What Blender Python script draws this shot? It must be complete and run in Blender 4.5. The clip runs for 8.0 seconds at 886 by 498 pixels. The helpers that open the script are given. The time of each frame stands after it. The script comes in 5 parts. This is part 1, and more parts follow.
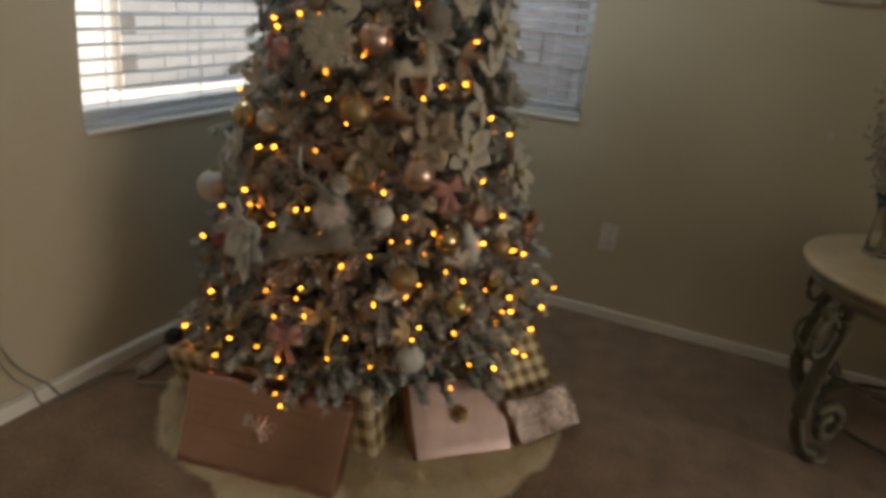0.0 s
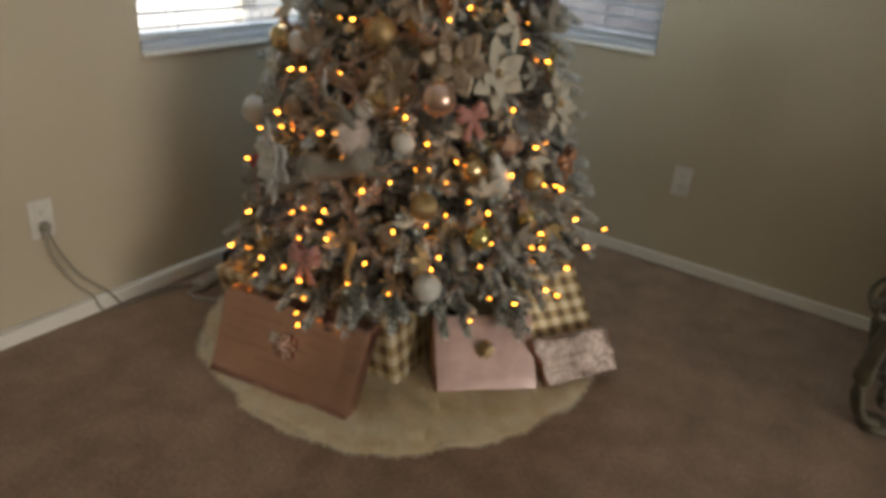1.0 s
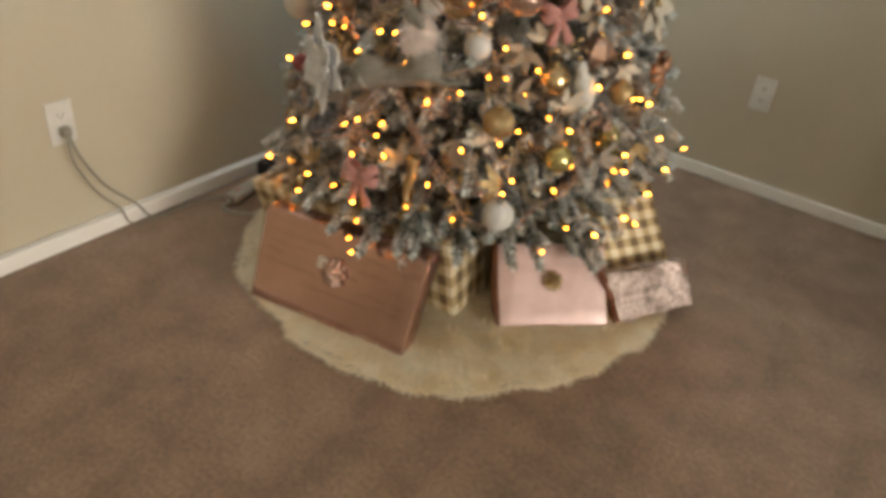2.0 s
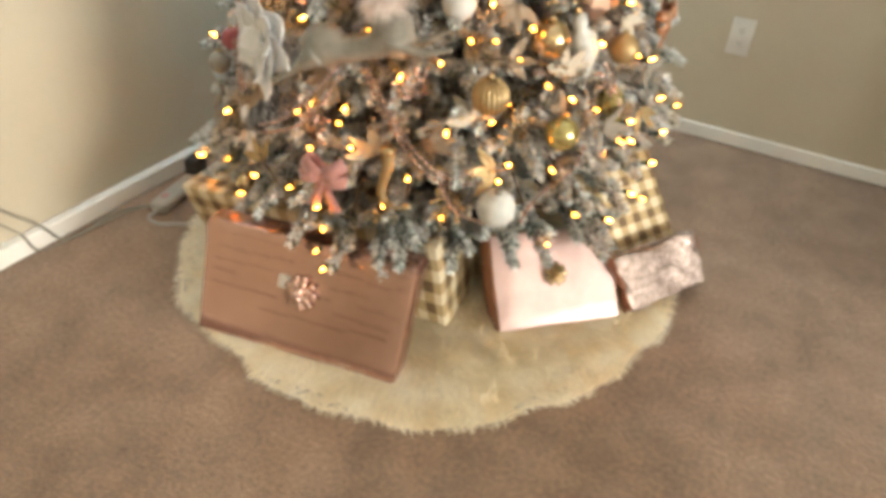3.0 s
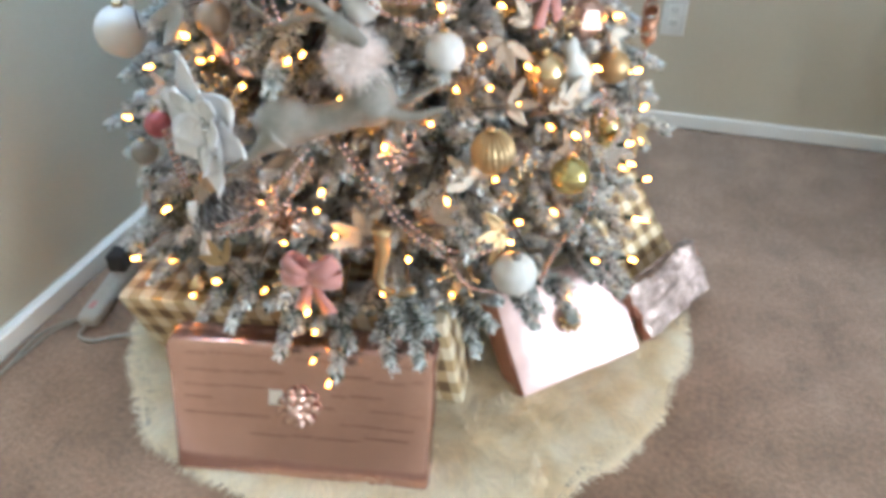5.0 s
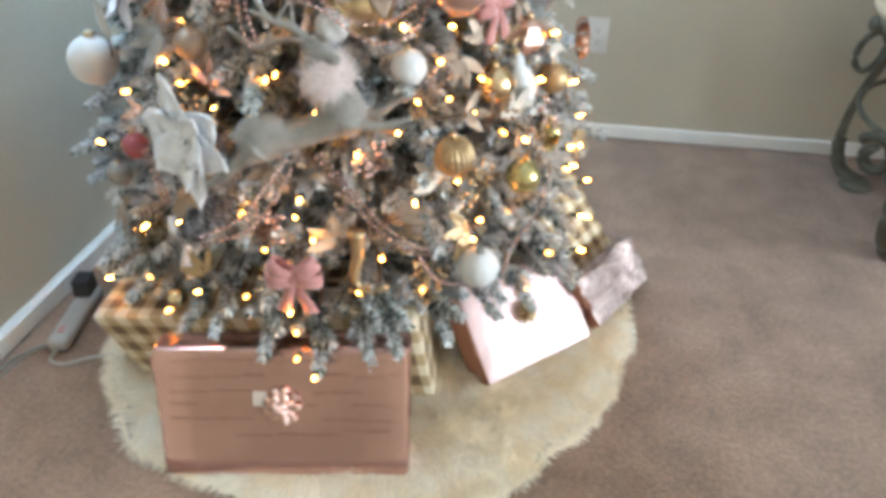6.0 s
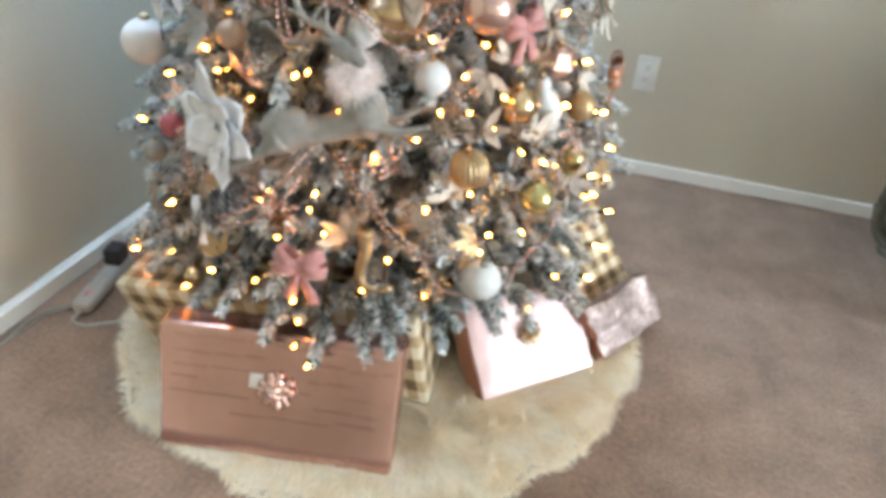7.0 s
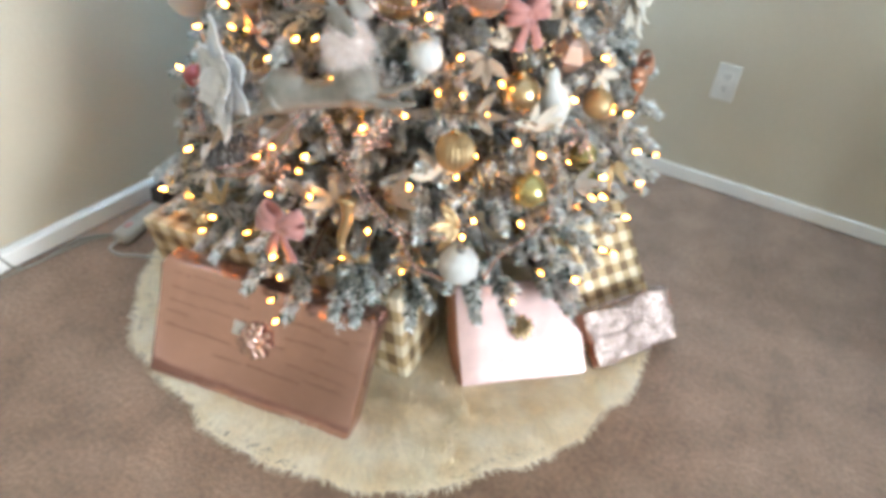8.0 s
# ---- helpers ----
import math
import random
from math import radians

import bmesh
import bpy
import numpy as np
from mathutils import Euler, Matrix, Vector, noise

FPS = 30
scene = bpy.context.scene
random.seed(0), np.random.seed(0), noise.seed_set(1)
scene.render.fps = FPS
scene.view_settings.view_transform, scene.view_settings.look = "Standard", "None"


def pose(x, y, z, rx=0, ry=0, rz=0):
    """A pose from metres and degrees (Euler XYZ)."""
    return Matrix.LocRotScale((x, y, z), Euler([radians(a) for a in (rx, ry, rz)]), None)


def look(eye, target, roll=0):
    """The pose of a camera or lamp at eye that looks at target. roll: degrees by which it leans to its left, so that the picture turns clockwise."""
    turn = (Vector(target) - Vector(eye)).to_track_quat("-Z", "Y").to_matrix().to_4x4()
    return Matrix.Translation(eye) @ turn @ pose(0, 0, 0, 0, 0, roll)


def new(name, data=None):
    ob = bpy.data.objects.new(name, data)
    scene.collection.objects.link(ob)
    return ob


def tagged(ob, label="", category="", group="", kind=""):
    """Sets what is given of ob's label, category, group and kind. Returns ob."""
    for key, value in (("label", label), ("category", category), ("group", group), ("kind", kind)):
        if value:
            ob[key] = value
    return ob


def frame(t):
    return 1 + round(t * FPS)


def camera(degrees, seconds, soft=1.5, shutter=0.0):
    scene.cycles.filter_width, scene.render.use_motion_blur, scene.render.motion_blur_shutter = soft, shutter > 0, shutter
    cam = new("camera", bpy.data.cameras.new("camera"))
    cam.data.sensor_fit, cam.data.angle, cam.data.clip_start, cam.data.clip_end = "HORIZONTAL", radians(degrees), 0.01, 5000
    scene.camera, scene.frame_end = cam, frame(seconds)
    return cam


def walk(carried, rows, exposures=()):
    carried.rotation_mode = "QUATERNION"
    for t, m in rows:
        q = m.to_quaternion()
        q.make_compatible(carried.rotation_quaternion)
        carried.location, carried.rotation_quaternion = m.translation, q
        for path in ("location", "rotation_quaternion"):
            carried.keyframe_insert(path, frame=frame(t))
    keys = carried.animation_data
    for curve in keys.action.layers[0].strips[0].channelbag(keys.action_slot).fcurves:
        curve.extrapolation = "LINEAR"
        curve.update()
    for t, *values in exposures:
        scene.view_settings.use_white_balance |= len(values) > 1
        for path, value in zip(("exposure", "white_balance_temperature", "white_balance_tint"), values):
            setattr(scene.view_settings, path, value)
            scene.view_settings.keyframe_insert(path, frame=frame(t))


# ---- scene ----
cam = camera(62.4, 8.0, soft=4.3)
PATH = [
    (0, (1.7809, -2.8966, 1.2766), (0.9882, -1.0282, 0.5389), 5.7),
    (0.5, (1.9073, -2.7832, 1.2528), (0.9202, -1.0584, 0.4061), 5.9),
    (1, (2.0012, -2.7454, 1.2409), (0.9331, -1.1038, 0.3305), 4.8),
    (1.5, (1.9667, -2.7119, 1.2161), (0.8629, -1.1621, 0.1933), 5.6),
    (1.7, (1.8900, -2.6903, 1.2031), (0.8197, -1.1729, 0.1004), 5.8),
    (2.8, (1.5498, -2.5099, 1.1081), (0.7495, -0.9223, -0.1188), 5.2),
    (3, (1.5098, -2.4754, 1.0854), (0.7333, -0.8910, -0.1609), 4.7),
    (3.5, (1.4018, -2.3652, 1.0778), (0.6156, -0.8316, -0.2257), 4.0),
    (4, (1.3511, -2.3069, 1.0606), (0.5497, -0.7754, -0.2354), 4.3),
    (4.5, (1.2938, -2.2907, 1.0670), (0.5810, -0.7139, -0.2257), 3.2),
    (5, (1.2377, -2.3188, 1.0973), (0.7376, -0.6448, -0.1739), -0.3),
    (5.2, (1.2085, -2.3425, 1.0984), (0.7668, -0.6491, -0.1674), -0.3),
    (6.3, (1.2053, -2.4732, 1.1243), (0.9148, -0.6815, -0.0454), 0.8),
    (6.5, (1.2226, -2.4808, 1.1243), (0.9266, -0.6772, -0.0270), 1.7),
    (7, (1.2874, -2.4646, 1.1189), (0.8230, -0.7009, -0.0378), 4.8),
    (7.5, (1.3997, -2.4203, 1.1189), (0.6923, -0.7679, -0.0778), 5.0),
    (8, (1.5152, -2.3717, 1.1318), (0.7474, -0.7636, -0.0886), 7.3),
]
walk(cam, [(t, look(eye, target, roll)) for t, eye, target, roll in PATH],
     exposures=((0, 0.40, 7900, 12), (0.5, 0.76, 7350, 12), (1.0, 0.95, 7250, 11), (1.7, 1.48, 7400, 12), (2.8, 2.64, 7200, 9), (3.6, 2.84, 6300, 7), (4.5, 2.90, 5550, 6), (5.2, 2.92, 5350, 6), (8, 2.92, 5550, 6)))

# ---- world, sun, large lights ----
world = bpy.data.worlds.new("world")
scene.world = world
world.use_nodes = True
wn = world.node_tree
sky = wn.nodes.new("ShaderNodeTexSky")
sky.sky_type, sky.sun_disc = "NISHITA", False
sky.sun_elevation, sky.sun_rotation = radians(53.1), radians(185.7)
wn.nodes["Background"].inputs["Strength"].default_value = 0.15
wn.links.new(sky.outputs[0], wn.nodes["Background"].inputs["Color"])

sun = new("sun", bpy.data.lights.new("sun", "SUN"))
sun.data.energy, sun.data.angle, sun.data.color = 5.0, radians(0.5), (1.0, 0.98, 0.95)
sun.matrix_world = look((-0.5, -5.0, 6.7), (0, 0, 0))

door_sky = new("patio_daylight", bpy.data.lights.new("patio_daylight", "AREA"))
door_sky.data.shape, door_sky.data.size, door_sky.data.size_y = "RECTANGLE", 2.6, 1.95
door_sky.data.energy, door_sky.data.color = 80.0, (1.0, 0.98, 0.95)
door_sky.matrix_world = look((8.03, -2.42, 1.05), (0, -2.42, 1.0))

window_sky = new("window_daylight", bpy.data.lights.new("window_daylight", "AREA"))
window_sky.data.shape, window_sky.data.size, window_sky.data.size_y = "RECTANGLE", 0.85, 0.58
window_sky.data.energy, window_sky.data.color = 13.0, (0.72, 0.87, 1.0)
window_sky.matrix_world = look((-0.066, -0.93, 1.68), (1, -0.93, 1.2))

north_sky = new("window_daylight", bpy.data.lights.new("window_daylight", "AREA"))
north_sky.data.shape, north_sky.data.size, north_sky.data.size_y = "RECTANGLE", 0.75, 0.58
north_sky.data.energy, north_sky.data.color = 12.0, (0.62, 0.81, 1.0)
north_sky.matrix_world = look((0.67, 0.066, 1.68), (0.67, -1, 1.2))


# ---- materials ----
def material(name, color, rough=0.6, metal=0.0, second=None, scale=8.0, grain=0.0, grain_scale=300.0,
             bump=0.0, bump_scale=200.0, vary=0.0, island=0.0, sheen=0.0, sparkle=0.0, coat=0.0):
    """A procedural surface: blotches between two colours, a fine grain, relief, and variation from piece to piece."""
    m = bpy.data.materials.new(name)
    m.use_nodes = True
    nt = m.node_tree
    b = nt.nodes["Principled BSDF"]
    tc = nt.nodes.new("ShaderNodeTexCoord")
    b.inputs["Roughness"].default_value, b.inputs["Metallic"].default_value = rough, metal
    b.inputs["Sheen Weight"].default_value = sheen
    b.inputs["Coat Weight"].default_value = coat

    def tex(size, detail=4.0):
        n = nt.nodes.new("ShaderNodeTexNoise")
        n.inputs["Scale"].default_value, n.inputs["Detail"].default_value = size, detail
        nt.links.new(tc.outputs["Object"], n.inputs["Vector"])
        return n.outputs["Fac"]

    ramp = nt.nodes.new("ShaderNodeMix")
    ramp.data_type = "RGBA"
    second = second or tuple(c * 0.82 for c in color)
    ramp.inputs["A"].default_value, ramp.inputs["B"].default_value = (*color, 1), (*second, 1)
    sharp = nt.nodes.new("ShaderNodeMapRange")
    sharp.inputs["From Min"].default_value, sharp.inputs["From Max"].default_value = 0.35, 0.65
    nt.links.new(tex(scale), sharp.inputs["Value"])
    nt.links.new(sharp.outputs[0], ramp.inputs["Factor"])
    out = ramp.outputs["Result"]

    def value(driver, low, high, came):
        h = nt.nodes.new("ShaderNodeHueSaturation")
        r = nt.nodes.new("ShaderNodeMapRange")
        r.inputs["To Min"].default_value, r.inputs["To Max"].default_value = low, high
        nt.links.new(driver, r.inputs["Value"])
        nt.links.new(r.outputs[0], h.inputs["Value"])
        nt.links.new(came, h.inputs["Color"])
        return h.outputs["Color"]

    if grain:
        out = value(tex(grain_scale, 2.0), 1 - grain, 1 + grain, out)
    if vary:
        out = value(nt.nodes.new("ShaderNodeObjectInfo").outputs["Random"], 1 - vary, 1 + vary, out)
    if island:
        out = value(nt.nodes.new("ShaderNodeNewGeometry").outputs["Random Per Island"], 1 - island, 1 + island, out)
    nt.links.new(out, b.inputs["Base Color"])
    if sparkle:
        v = nt.nodes.new("ShaderNodeTexVoronoi")
        v.inputs["Scale"].default_value = 700
        nt.links.new(tc.outputs["Object"], v.inputs["Vector"])
        bp = nt.nodes.new("ShaderNodeBump")
        bp.inputs["Strength"].default_value, bp.inputs["Distance"].default_value = sparkle, 0.002
        nt.links.new(v.outputs["Color"], bp.inputs["Height"])
        nt.links.new(bp.outputs[0], b.inputs["Normal"])
    elif bump:
        bp = nt.nodes.new("ShaderNodeBump")
        bp.inputs["Strength"].default_value, bp.inputs["Distance"].default_value = bump, 0.004
        nt.links.new(tex(bump_scale, 5.0), bp.inputs["Height"])
        nt.links.new(bp.outputs[0], b.inputs["Normal"])
    return m


def gingham(name, light, mid, dark, size, metal=0.0, rough=0.5):
    """Woven checks: two crossing bands of stripes, dark where both meet."""
    m = material(name, light, rough, metal, bump=0.3, bump_scale=30)
    nt = m.node_tree
    b = nt.nodes["Principled BSDF"]
    tc = nt.nodes.new("ShaderNodeTexCoord")
    sep = nt.nodes.new("ShaderNodeSeparateXYZ")
    nt.links.new(tc.outputs["UV"], sep.inputs[0])
    bands = []
    for axis in ("X", "Y"):
        mul = nt.nodes.new("ShaderNodeMath")
        mul.operation, mul.inputs[1].default_value = "MULTIPLY", 1 / (2 * size)
        nt.links.new(sep.outputs[axis], mul.inputs[0])
        fr = nt.nodes.new("ShaderNodeMath")
        fr.operation = "FRACT"
        nt.links.new(mul.outputs[0], fr.inputs[0])
        gt = nt.nodes.new("ShaderNodeMath")
        gt.operation, gt.inputs[1].default_value = "GREATER_THAN", 0.5
        nt.links.new(fr.outputs[0], gt.inputs[0])
        bands.append(gt.outputs[0])
    add = nt.nodes.new("ShaderNodeMath")
    add.operation = "ADD"
    nt.links.new(bands[0], add.inputs[0])
    nt.links.new(bands[1], add.inputs[1])
    half = nt.nodes.new("ShaderNodeMath")
    half.operation, half.inputs[1].default_value = "MULTIPLY", 0.5
    nt.links.new(add.outputs[0], half.inputs[0])
    r = nt.nodes.new("ShaderNodeValToRGB")
    r.color_ramp.interpolation = "CONSTANT"
    e = r.color_ramp.elements
    e[0].color, e[1].position, e[1].color = (*light, 1), 0.4, (*mid, 1)
    third = e.new(0.9)
    third.color = (*dark, 1)
    nt.links.new(half.outputs[0], r.inputs[0])
    nt.links.new(r.outputs[0], b.inputs["Base Color"])
    return m


def glowing(name, color, strength):
    m = material(name, color, 0.3)
    b = m.node_tree.nodes["Principled BSDF"]
    b.inputs["Emission Color"].default_value, b.inputs["Emission Strength"].default_value = (*color, 1), strength
    return m


def clear(name, tint=(1, 1, 1), rough=0.02):
    m = bpy.data.materials.new(name)
    m.use_nodes = True
    b = m.node_tree.nodes["Principled BSDF"]
    b.inputs["Base Color"].default_value, b.inputs["Roughness"].default_value = (*tint, 1), rough
    b.inputs["Transmission Weight"].default_value, b.inputs["IOR"].default_value = 1.0, 1.45
    return m


M_WALL = material("wall_paint", (0.492, 0.438, 0.328), 0.75, second=(0.462, 0.408, 0.303), scale=1.5, grain=0.03, grain_scale=60, bump=0.25, bump_scale=90)
M_CEIL = material("ceiling_paint", (0.75, 0.74, 0.7), 0.9, bump=0.3, bump_scale=70)
M_TRIM = material("trim_paint", (0.78, 0.76, 0.71), 0.4, second=(0.72, 0.70, 0.64), scale=3, bump=0.05)
M_CARPET = material("carpet", (0.272, 0.178, 0.117), 1.0, second=(0.198, 0.126, 0.080), scale=9.0, grain=0.55, grain_scale=95, bump=1.0, bump_scale=150, sheen=0.2)
# worn tracks: broad soft streaks across the pile
ct = M_CARPET.node_tree
streak, stretch, where = ct.nodes.new("ShaderNodeTexNoise"), ct.nodes.new("ShaderNodeMapping"), ct.nodes.new("ShaderNodeTexCoord")
stretch.vector_type = "TEXTURE"
stretch.inputs["Scale"].default_value, stretch.inputs["Rotation"].default_value = (1.5, 0.22, 1.0), (0, 0, radians(-84))
streak.inputs["Scale"].default_value, streak.inputs["Detail"].default_value = 1.3, 3.0
ct.links.new(where.outputs["Object"], stretch.inputs["Vector"])
ct.links.new(stretch.outputs[0], streak.inputs["Vector"])
shade, track = ct.nodes.new("ShaderNodeHueSaturation"), ct.nodes.new("ShaderNodeMapRange")
track.inputs["From Min"].default_value, track.inputs["From Max"].default_value = 0.35, 0.65
track.inputs["To Min"].default_value, track.inputs["To Max"].default_value = 0.88, 1.12
came = ct.nodes["Principled BSDF"].inputs["Base Color"].links[0].from_socket
ct.links.new(streak.outputs["Fac"], track.inputs["Value"])
ct.links.new(track.outputs[0], shade.inputs["Value"])
ct.links.new(came, shade.inputs["Color"])
ct.links.new(shade.outputs[0], ct.nodes["Principled BSDF"].inputs["Base Color"])
M_BLIND = material("blind_slat", (0.82, 0.83, 0.84), 0.45, vary=0.04, bump=0.05)
# thin vinyl slats let some daylight through
bt = M_BLIND.node_tree
thin, both = bt.nodes.new("ShaderNodeBsdfTranslucent"), bt.nodes.new("ShaderNodeMixShader")
thin.inputs["Color"].default_value, both.inputs["Fac"].default_value = (0.80, 0.84, 0.88, 1), 0.5
bt.links.new(bt.nodes["Principled BSDF"].outputs[0], both.inputs[1])
bt.links.new(thin.outputs[0], both.inputs[2])
bt.links.new(both.outputs[0], bt.nodes["Material Output"].inputs["Surface"])
M_VINYL = material("white_vinyl", (0.80, 0.80, 0.79), 0.35)
M_GLASS = clear("window_glass")
M_NEEDLE = material("needle_green", (0.085, 0.132, 0.102), 0.75, second=(0.048, 0.078, 0.060), scale=14, island=0.5)
M_FLOCK = material("needle_flocked", (0.79, 0.80, 0.78), 0.9, second=(0.56, 0.60, 0.58), scale=18, island=0.3)
M_BARK = material("branch_wire", (0.09, 0.065, 0.045), 0.8, bump=0.4)
M_FUR = material("skirt_fur", (0.88, 0.81, 0.64), 0.9, second=(0.80, 0.68, 0.46), scale=16, island=0.14)
M_LINING = material("skirt_lining", (0.25, 0.22, 0.17), 0.9)
M_COPPER = material("rose_gold_foil", (0.58, 0.365, 0.305), 0.20, 0.93, second=(0.47, 0.29, 0.24), scale=5, bump=0.10, bump_scale=12)
M_SCRIPT = material("foil_print", (0.50, 0.31, 0.26), 0.22, 0.93, second=(0.45, 0.275, 0.225), scale=20, bump=0.10, bump_scale=12)
M_BLUSH = material("blush_foil", (0.63, 0.475, 0.445), 0.42, 0.3, second=(0.52, 0.38, 0.355), scale=18, bump=0.5, bump_scale=22)
M_BLUSH_SIDE = material("blush_foil_end", (0.36, 0.17, 0.11), 0.6, 0.3, scale=9, bump=0.2, bump_scale=30)
M_SILVER = material("crushed_silver_foil", (0.43, 0.34, 0.30), 0.34, 0.75, second=(0.21, 0.165, 0.145), scale=70, bump=1.0, bump_scale=110)
M_GINGHAM = gingham("gingham_paper", (0.78, 0.71, 0.53), (0.52, 0.40, 0.22), (0.20, 0.135, 0.075), 0.0235, 0.4, 0.33)
M_WHITE = material("white_satin", (0.60, 0.595, 0.57), 0.5, second=(0.54, 0.53, 0.505), scale=12, sparkle=0.15)
M_PEARL = material("pearl_glitter", (0.61, 0.615, 0.59), 0.4, second=(0.52, 0.53, 0.50), scale=40, sparkle=0.5)
M_GOLD = material("bright_gold", (0.62, 0.48, 0.28), 0.22, 0.95, second=(0.50, 0.38, 0.21), scale=10)
M_GOLDMATT = material("matt_gold", (0.42, 0.305, 0.155), 0.45, 0.65, sparkle=0.25)
M_LIME = material("gold_green", (0.50, 0.44, 0.19), 0.22, 0.8, scale=8)
M_ROSE = material("rose_gold", (0.66, 0.47, 0.40), 0.27, 0.85, second=(0.58, 0.40, 0.33), scale=9)
M_BRONZE = material("bronze_glitter", (0.35, 0.275, 0.20), 0.45, 0.5, sparkle=0.7)
M_CHAMPAGNE = material("champagne_glitter", (0.27, 0.255, 0.218), 0.7, 0.0, second=(0.20, 0.19, 0.163), scale=45, sparkle=0.7)
M_TAN = material("tan_velvet", (0.29, 0.185, 0.115), 0.7, second=(0.20, 0.125, 0.078), scale=16, sparkle=0.3, sheen=0.3)
M_COLLAR = material("collar_fur", (0.86, 0.80, 0.76), 0.9, second=(0.80, 0.71, 0.66), scale=30)
M_CREAM = material("cream_velvet", (0.50, 0.47, 0.39), 0.6, second=(0.41, 0.38, 0.30), scale=16, sparkle=0.35, sheen=0.3)
M_WHITEPETAL = material("white_petal", (0.80, 0.81, 0.82), 0.5, second=(0.70, 0.72, 0.75), scale=18, sparkle=0.3)
M_BOW = material("dusty_rose_velvet", (0.44, 0.20, 0.175), 0.75, second=(0.37, 0.16, 0.14), scale=22, sheen=0.5, bump=0.1)
M_COPPERBOW = material("copper_ribbon", (0.40, 0.21, 0.125), 0.4, 0.4, second=(0.31, 0.155, 0.09), scale=20)
M_BURGUNDY = material("burgundy", (0.30, 0.07, 0.08), 0.4, scale=10)
M_BEAD = material("copper_bead", (0.56, 0.385, 0.335), 0.2, 0.9, island=0.15)
M_CONE = material("pinecone_scale", (0.055, 0.045, 0.04), 0.8, second=(0.36, 0.36, 0.35), scale=60, island=0.3)
M_CORD = material("cord", (0.27, 0.25, 0.20), 0.6)
M_CORDW = material("pale_cord", (0.40, 0.37, 0.32), 0.5)
M_PLATE = material("outlet_plastic", (0.68, 0.66, 0.60), 0.35)
M_SLOT = material("outlet_slot", (0.05, 0.05, 0.05), 0.6)
M_BLACK = material("black_plastic", (0.025, 0.025, 0.028), 0.45)
M_BULB = glowing("warm_bulb", (1.0, 0.31, 0.032), 10.0)
# no two bulbs burn alike
lt = M_BULB.node_tree
burn, which = lt.nodes.new("ShaderNodeMapRange"), lt.nodes.new("ShaderNodeObjectInfo")
burn.inputs["To Min"].default_value, burn.inputs["To Max"].default_value = 4.0, 12.0
lt.links.new(which.outputs["Random"], burn.inputs["Value"])
lt.links.new(burn.outputs[0], lt.nodes["Principled BSDF"].inputs["Emission Strength"])
M_SOCKET = material("lamp_socket", (0.03, 0.06, 0.04), 0.5)
M_STONE = material("travertine", (0.56, 0.46, 0.31), 0.35, second=(0.44, 0.34, 0.21), scale=9, grain=0.1, grain_scale=60, bump=0.1, coat=0.2)
M_IRON = material("verdigris_iron", (0.080, 0.074, 0.050), 0.55, 0.2, second=(0.125, 0.120, 0.085), scale=22, bump=0.2)
M_APRON = material("grey_stone_rim", (0.24, 0.215, 0.155), 0.5, second=(0.17, 0.155, 0.11), scale=14, grain=0.1, grain_scale=60, bump=0.15)
M_PICTURE = material("picture_frame", (0.60, 0.57, 0.50), 0.4)
M_PRINT = material("picture_print", (0.45, 0.42, 0.36), 0.6, second=(0.25, 0.24, 0.22), scale=6)
M_BLOCK = material("block", (0.42, 0.405, 0.41), 0.9, second=(0.33, 0.315, 0.32), scale=6, vary=0.18, bump=0.5, bump_scale=40)
M_STUCCO = material("stucco_block", (0.74, 0.72, 0.68), 0.9, second=(0.66, 0.64, 0.60), scale=5, vary=0.05, bump=0.5, bump_scale=40)
M_MORTAR = material("mortar", (0.40, 0.36, 0.31), 0.95)
M_GROUND = material("pale_gravel", (0.66, 0.64, 0.60), 0.95, second=(0.57, 0.55, 0.51), scale=1.2, grain=0.25, grain_scale=30, bump=0.6, bump_scale=30)
M_SLAB = material("concrete", (0.72, 0.71, 0.69), 0.85, second=(0.65, 0.64, 0.62), scale=2, bump=0.2)
M_VASE = clear("vase_glass", (0.9, 0.92, 0.9))
M_RIBBONW = material("sheer_ribbon", (0.74, 0.72, 0.70), 0.5, scale=20)


# ---- builders ----
def part(name, bm, mat, parent=None, label="", m=None, smooth=True):
    me = bpy.data.meshes.new(name)
    bm.normal_update()
    bm.to_mesh(me)
    bm.free()
    for one in (mat if isinstance(mat, (list, tuple)) else [mat]):
        me.materials.append(one)
    if smooth:
        me.shade_smooth()
    ob = new(name, me)
    if m is not None:
        ob.matrix_basis = m
    ob.parent = parent
    return tagged(ob, label)


def again(name, data, parent, m):
    ob = new(name, data)
    ob.matrix_basis, ob.parent = m, parent
    return ob


def thing(name, label, category, m=None, group="", kind=""):
    ob = new(name)
    ob.empty_display_size = 0.05
    if m is not None:
        ob.matrix_basis = m
    return tagged(ob, label, category, group, kind)


def box(bm, lo, hi, bevel=0.0):
    """A box from corner to corner, its edges rounded by bevel."""
    c = [(a + b) / 2 for a, b in zip(lo, hi)]
    d = [b - a for a, b in zip(lo, hi)]
    r = bmesh.ops.create_cube(bm, size=1, matrix=Matrix.Translation(c) @ Matrix.Diagonal((*d, 1)))
    if bevel:
        edges = list({e for v in r["verts"] for e in v.link_edges})
        bmesh.ops.bevel(bm, geom=edges, offset=bevel, segments=2, profile=0.5, affect="EDGES")
    return bm


def boxes(*pairs, bevel=0.0):
    bm = bmesh.new()
    for lo, hi in pairs:
        box(bm, lo, hi, bevel)
    return bm


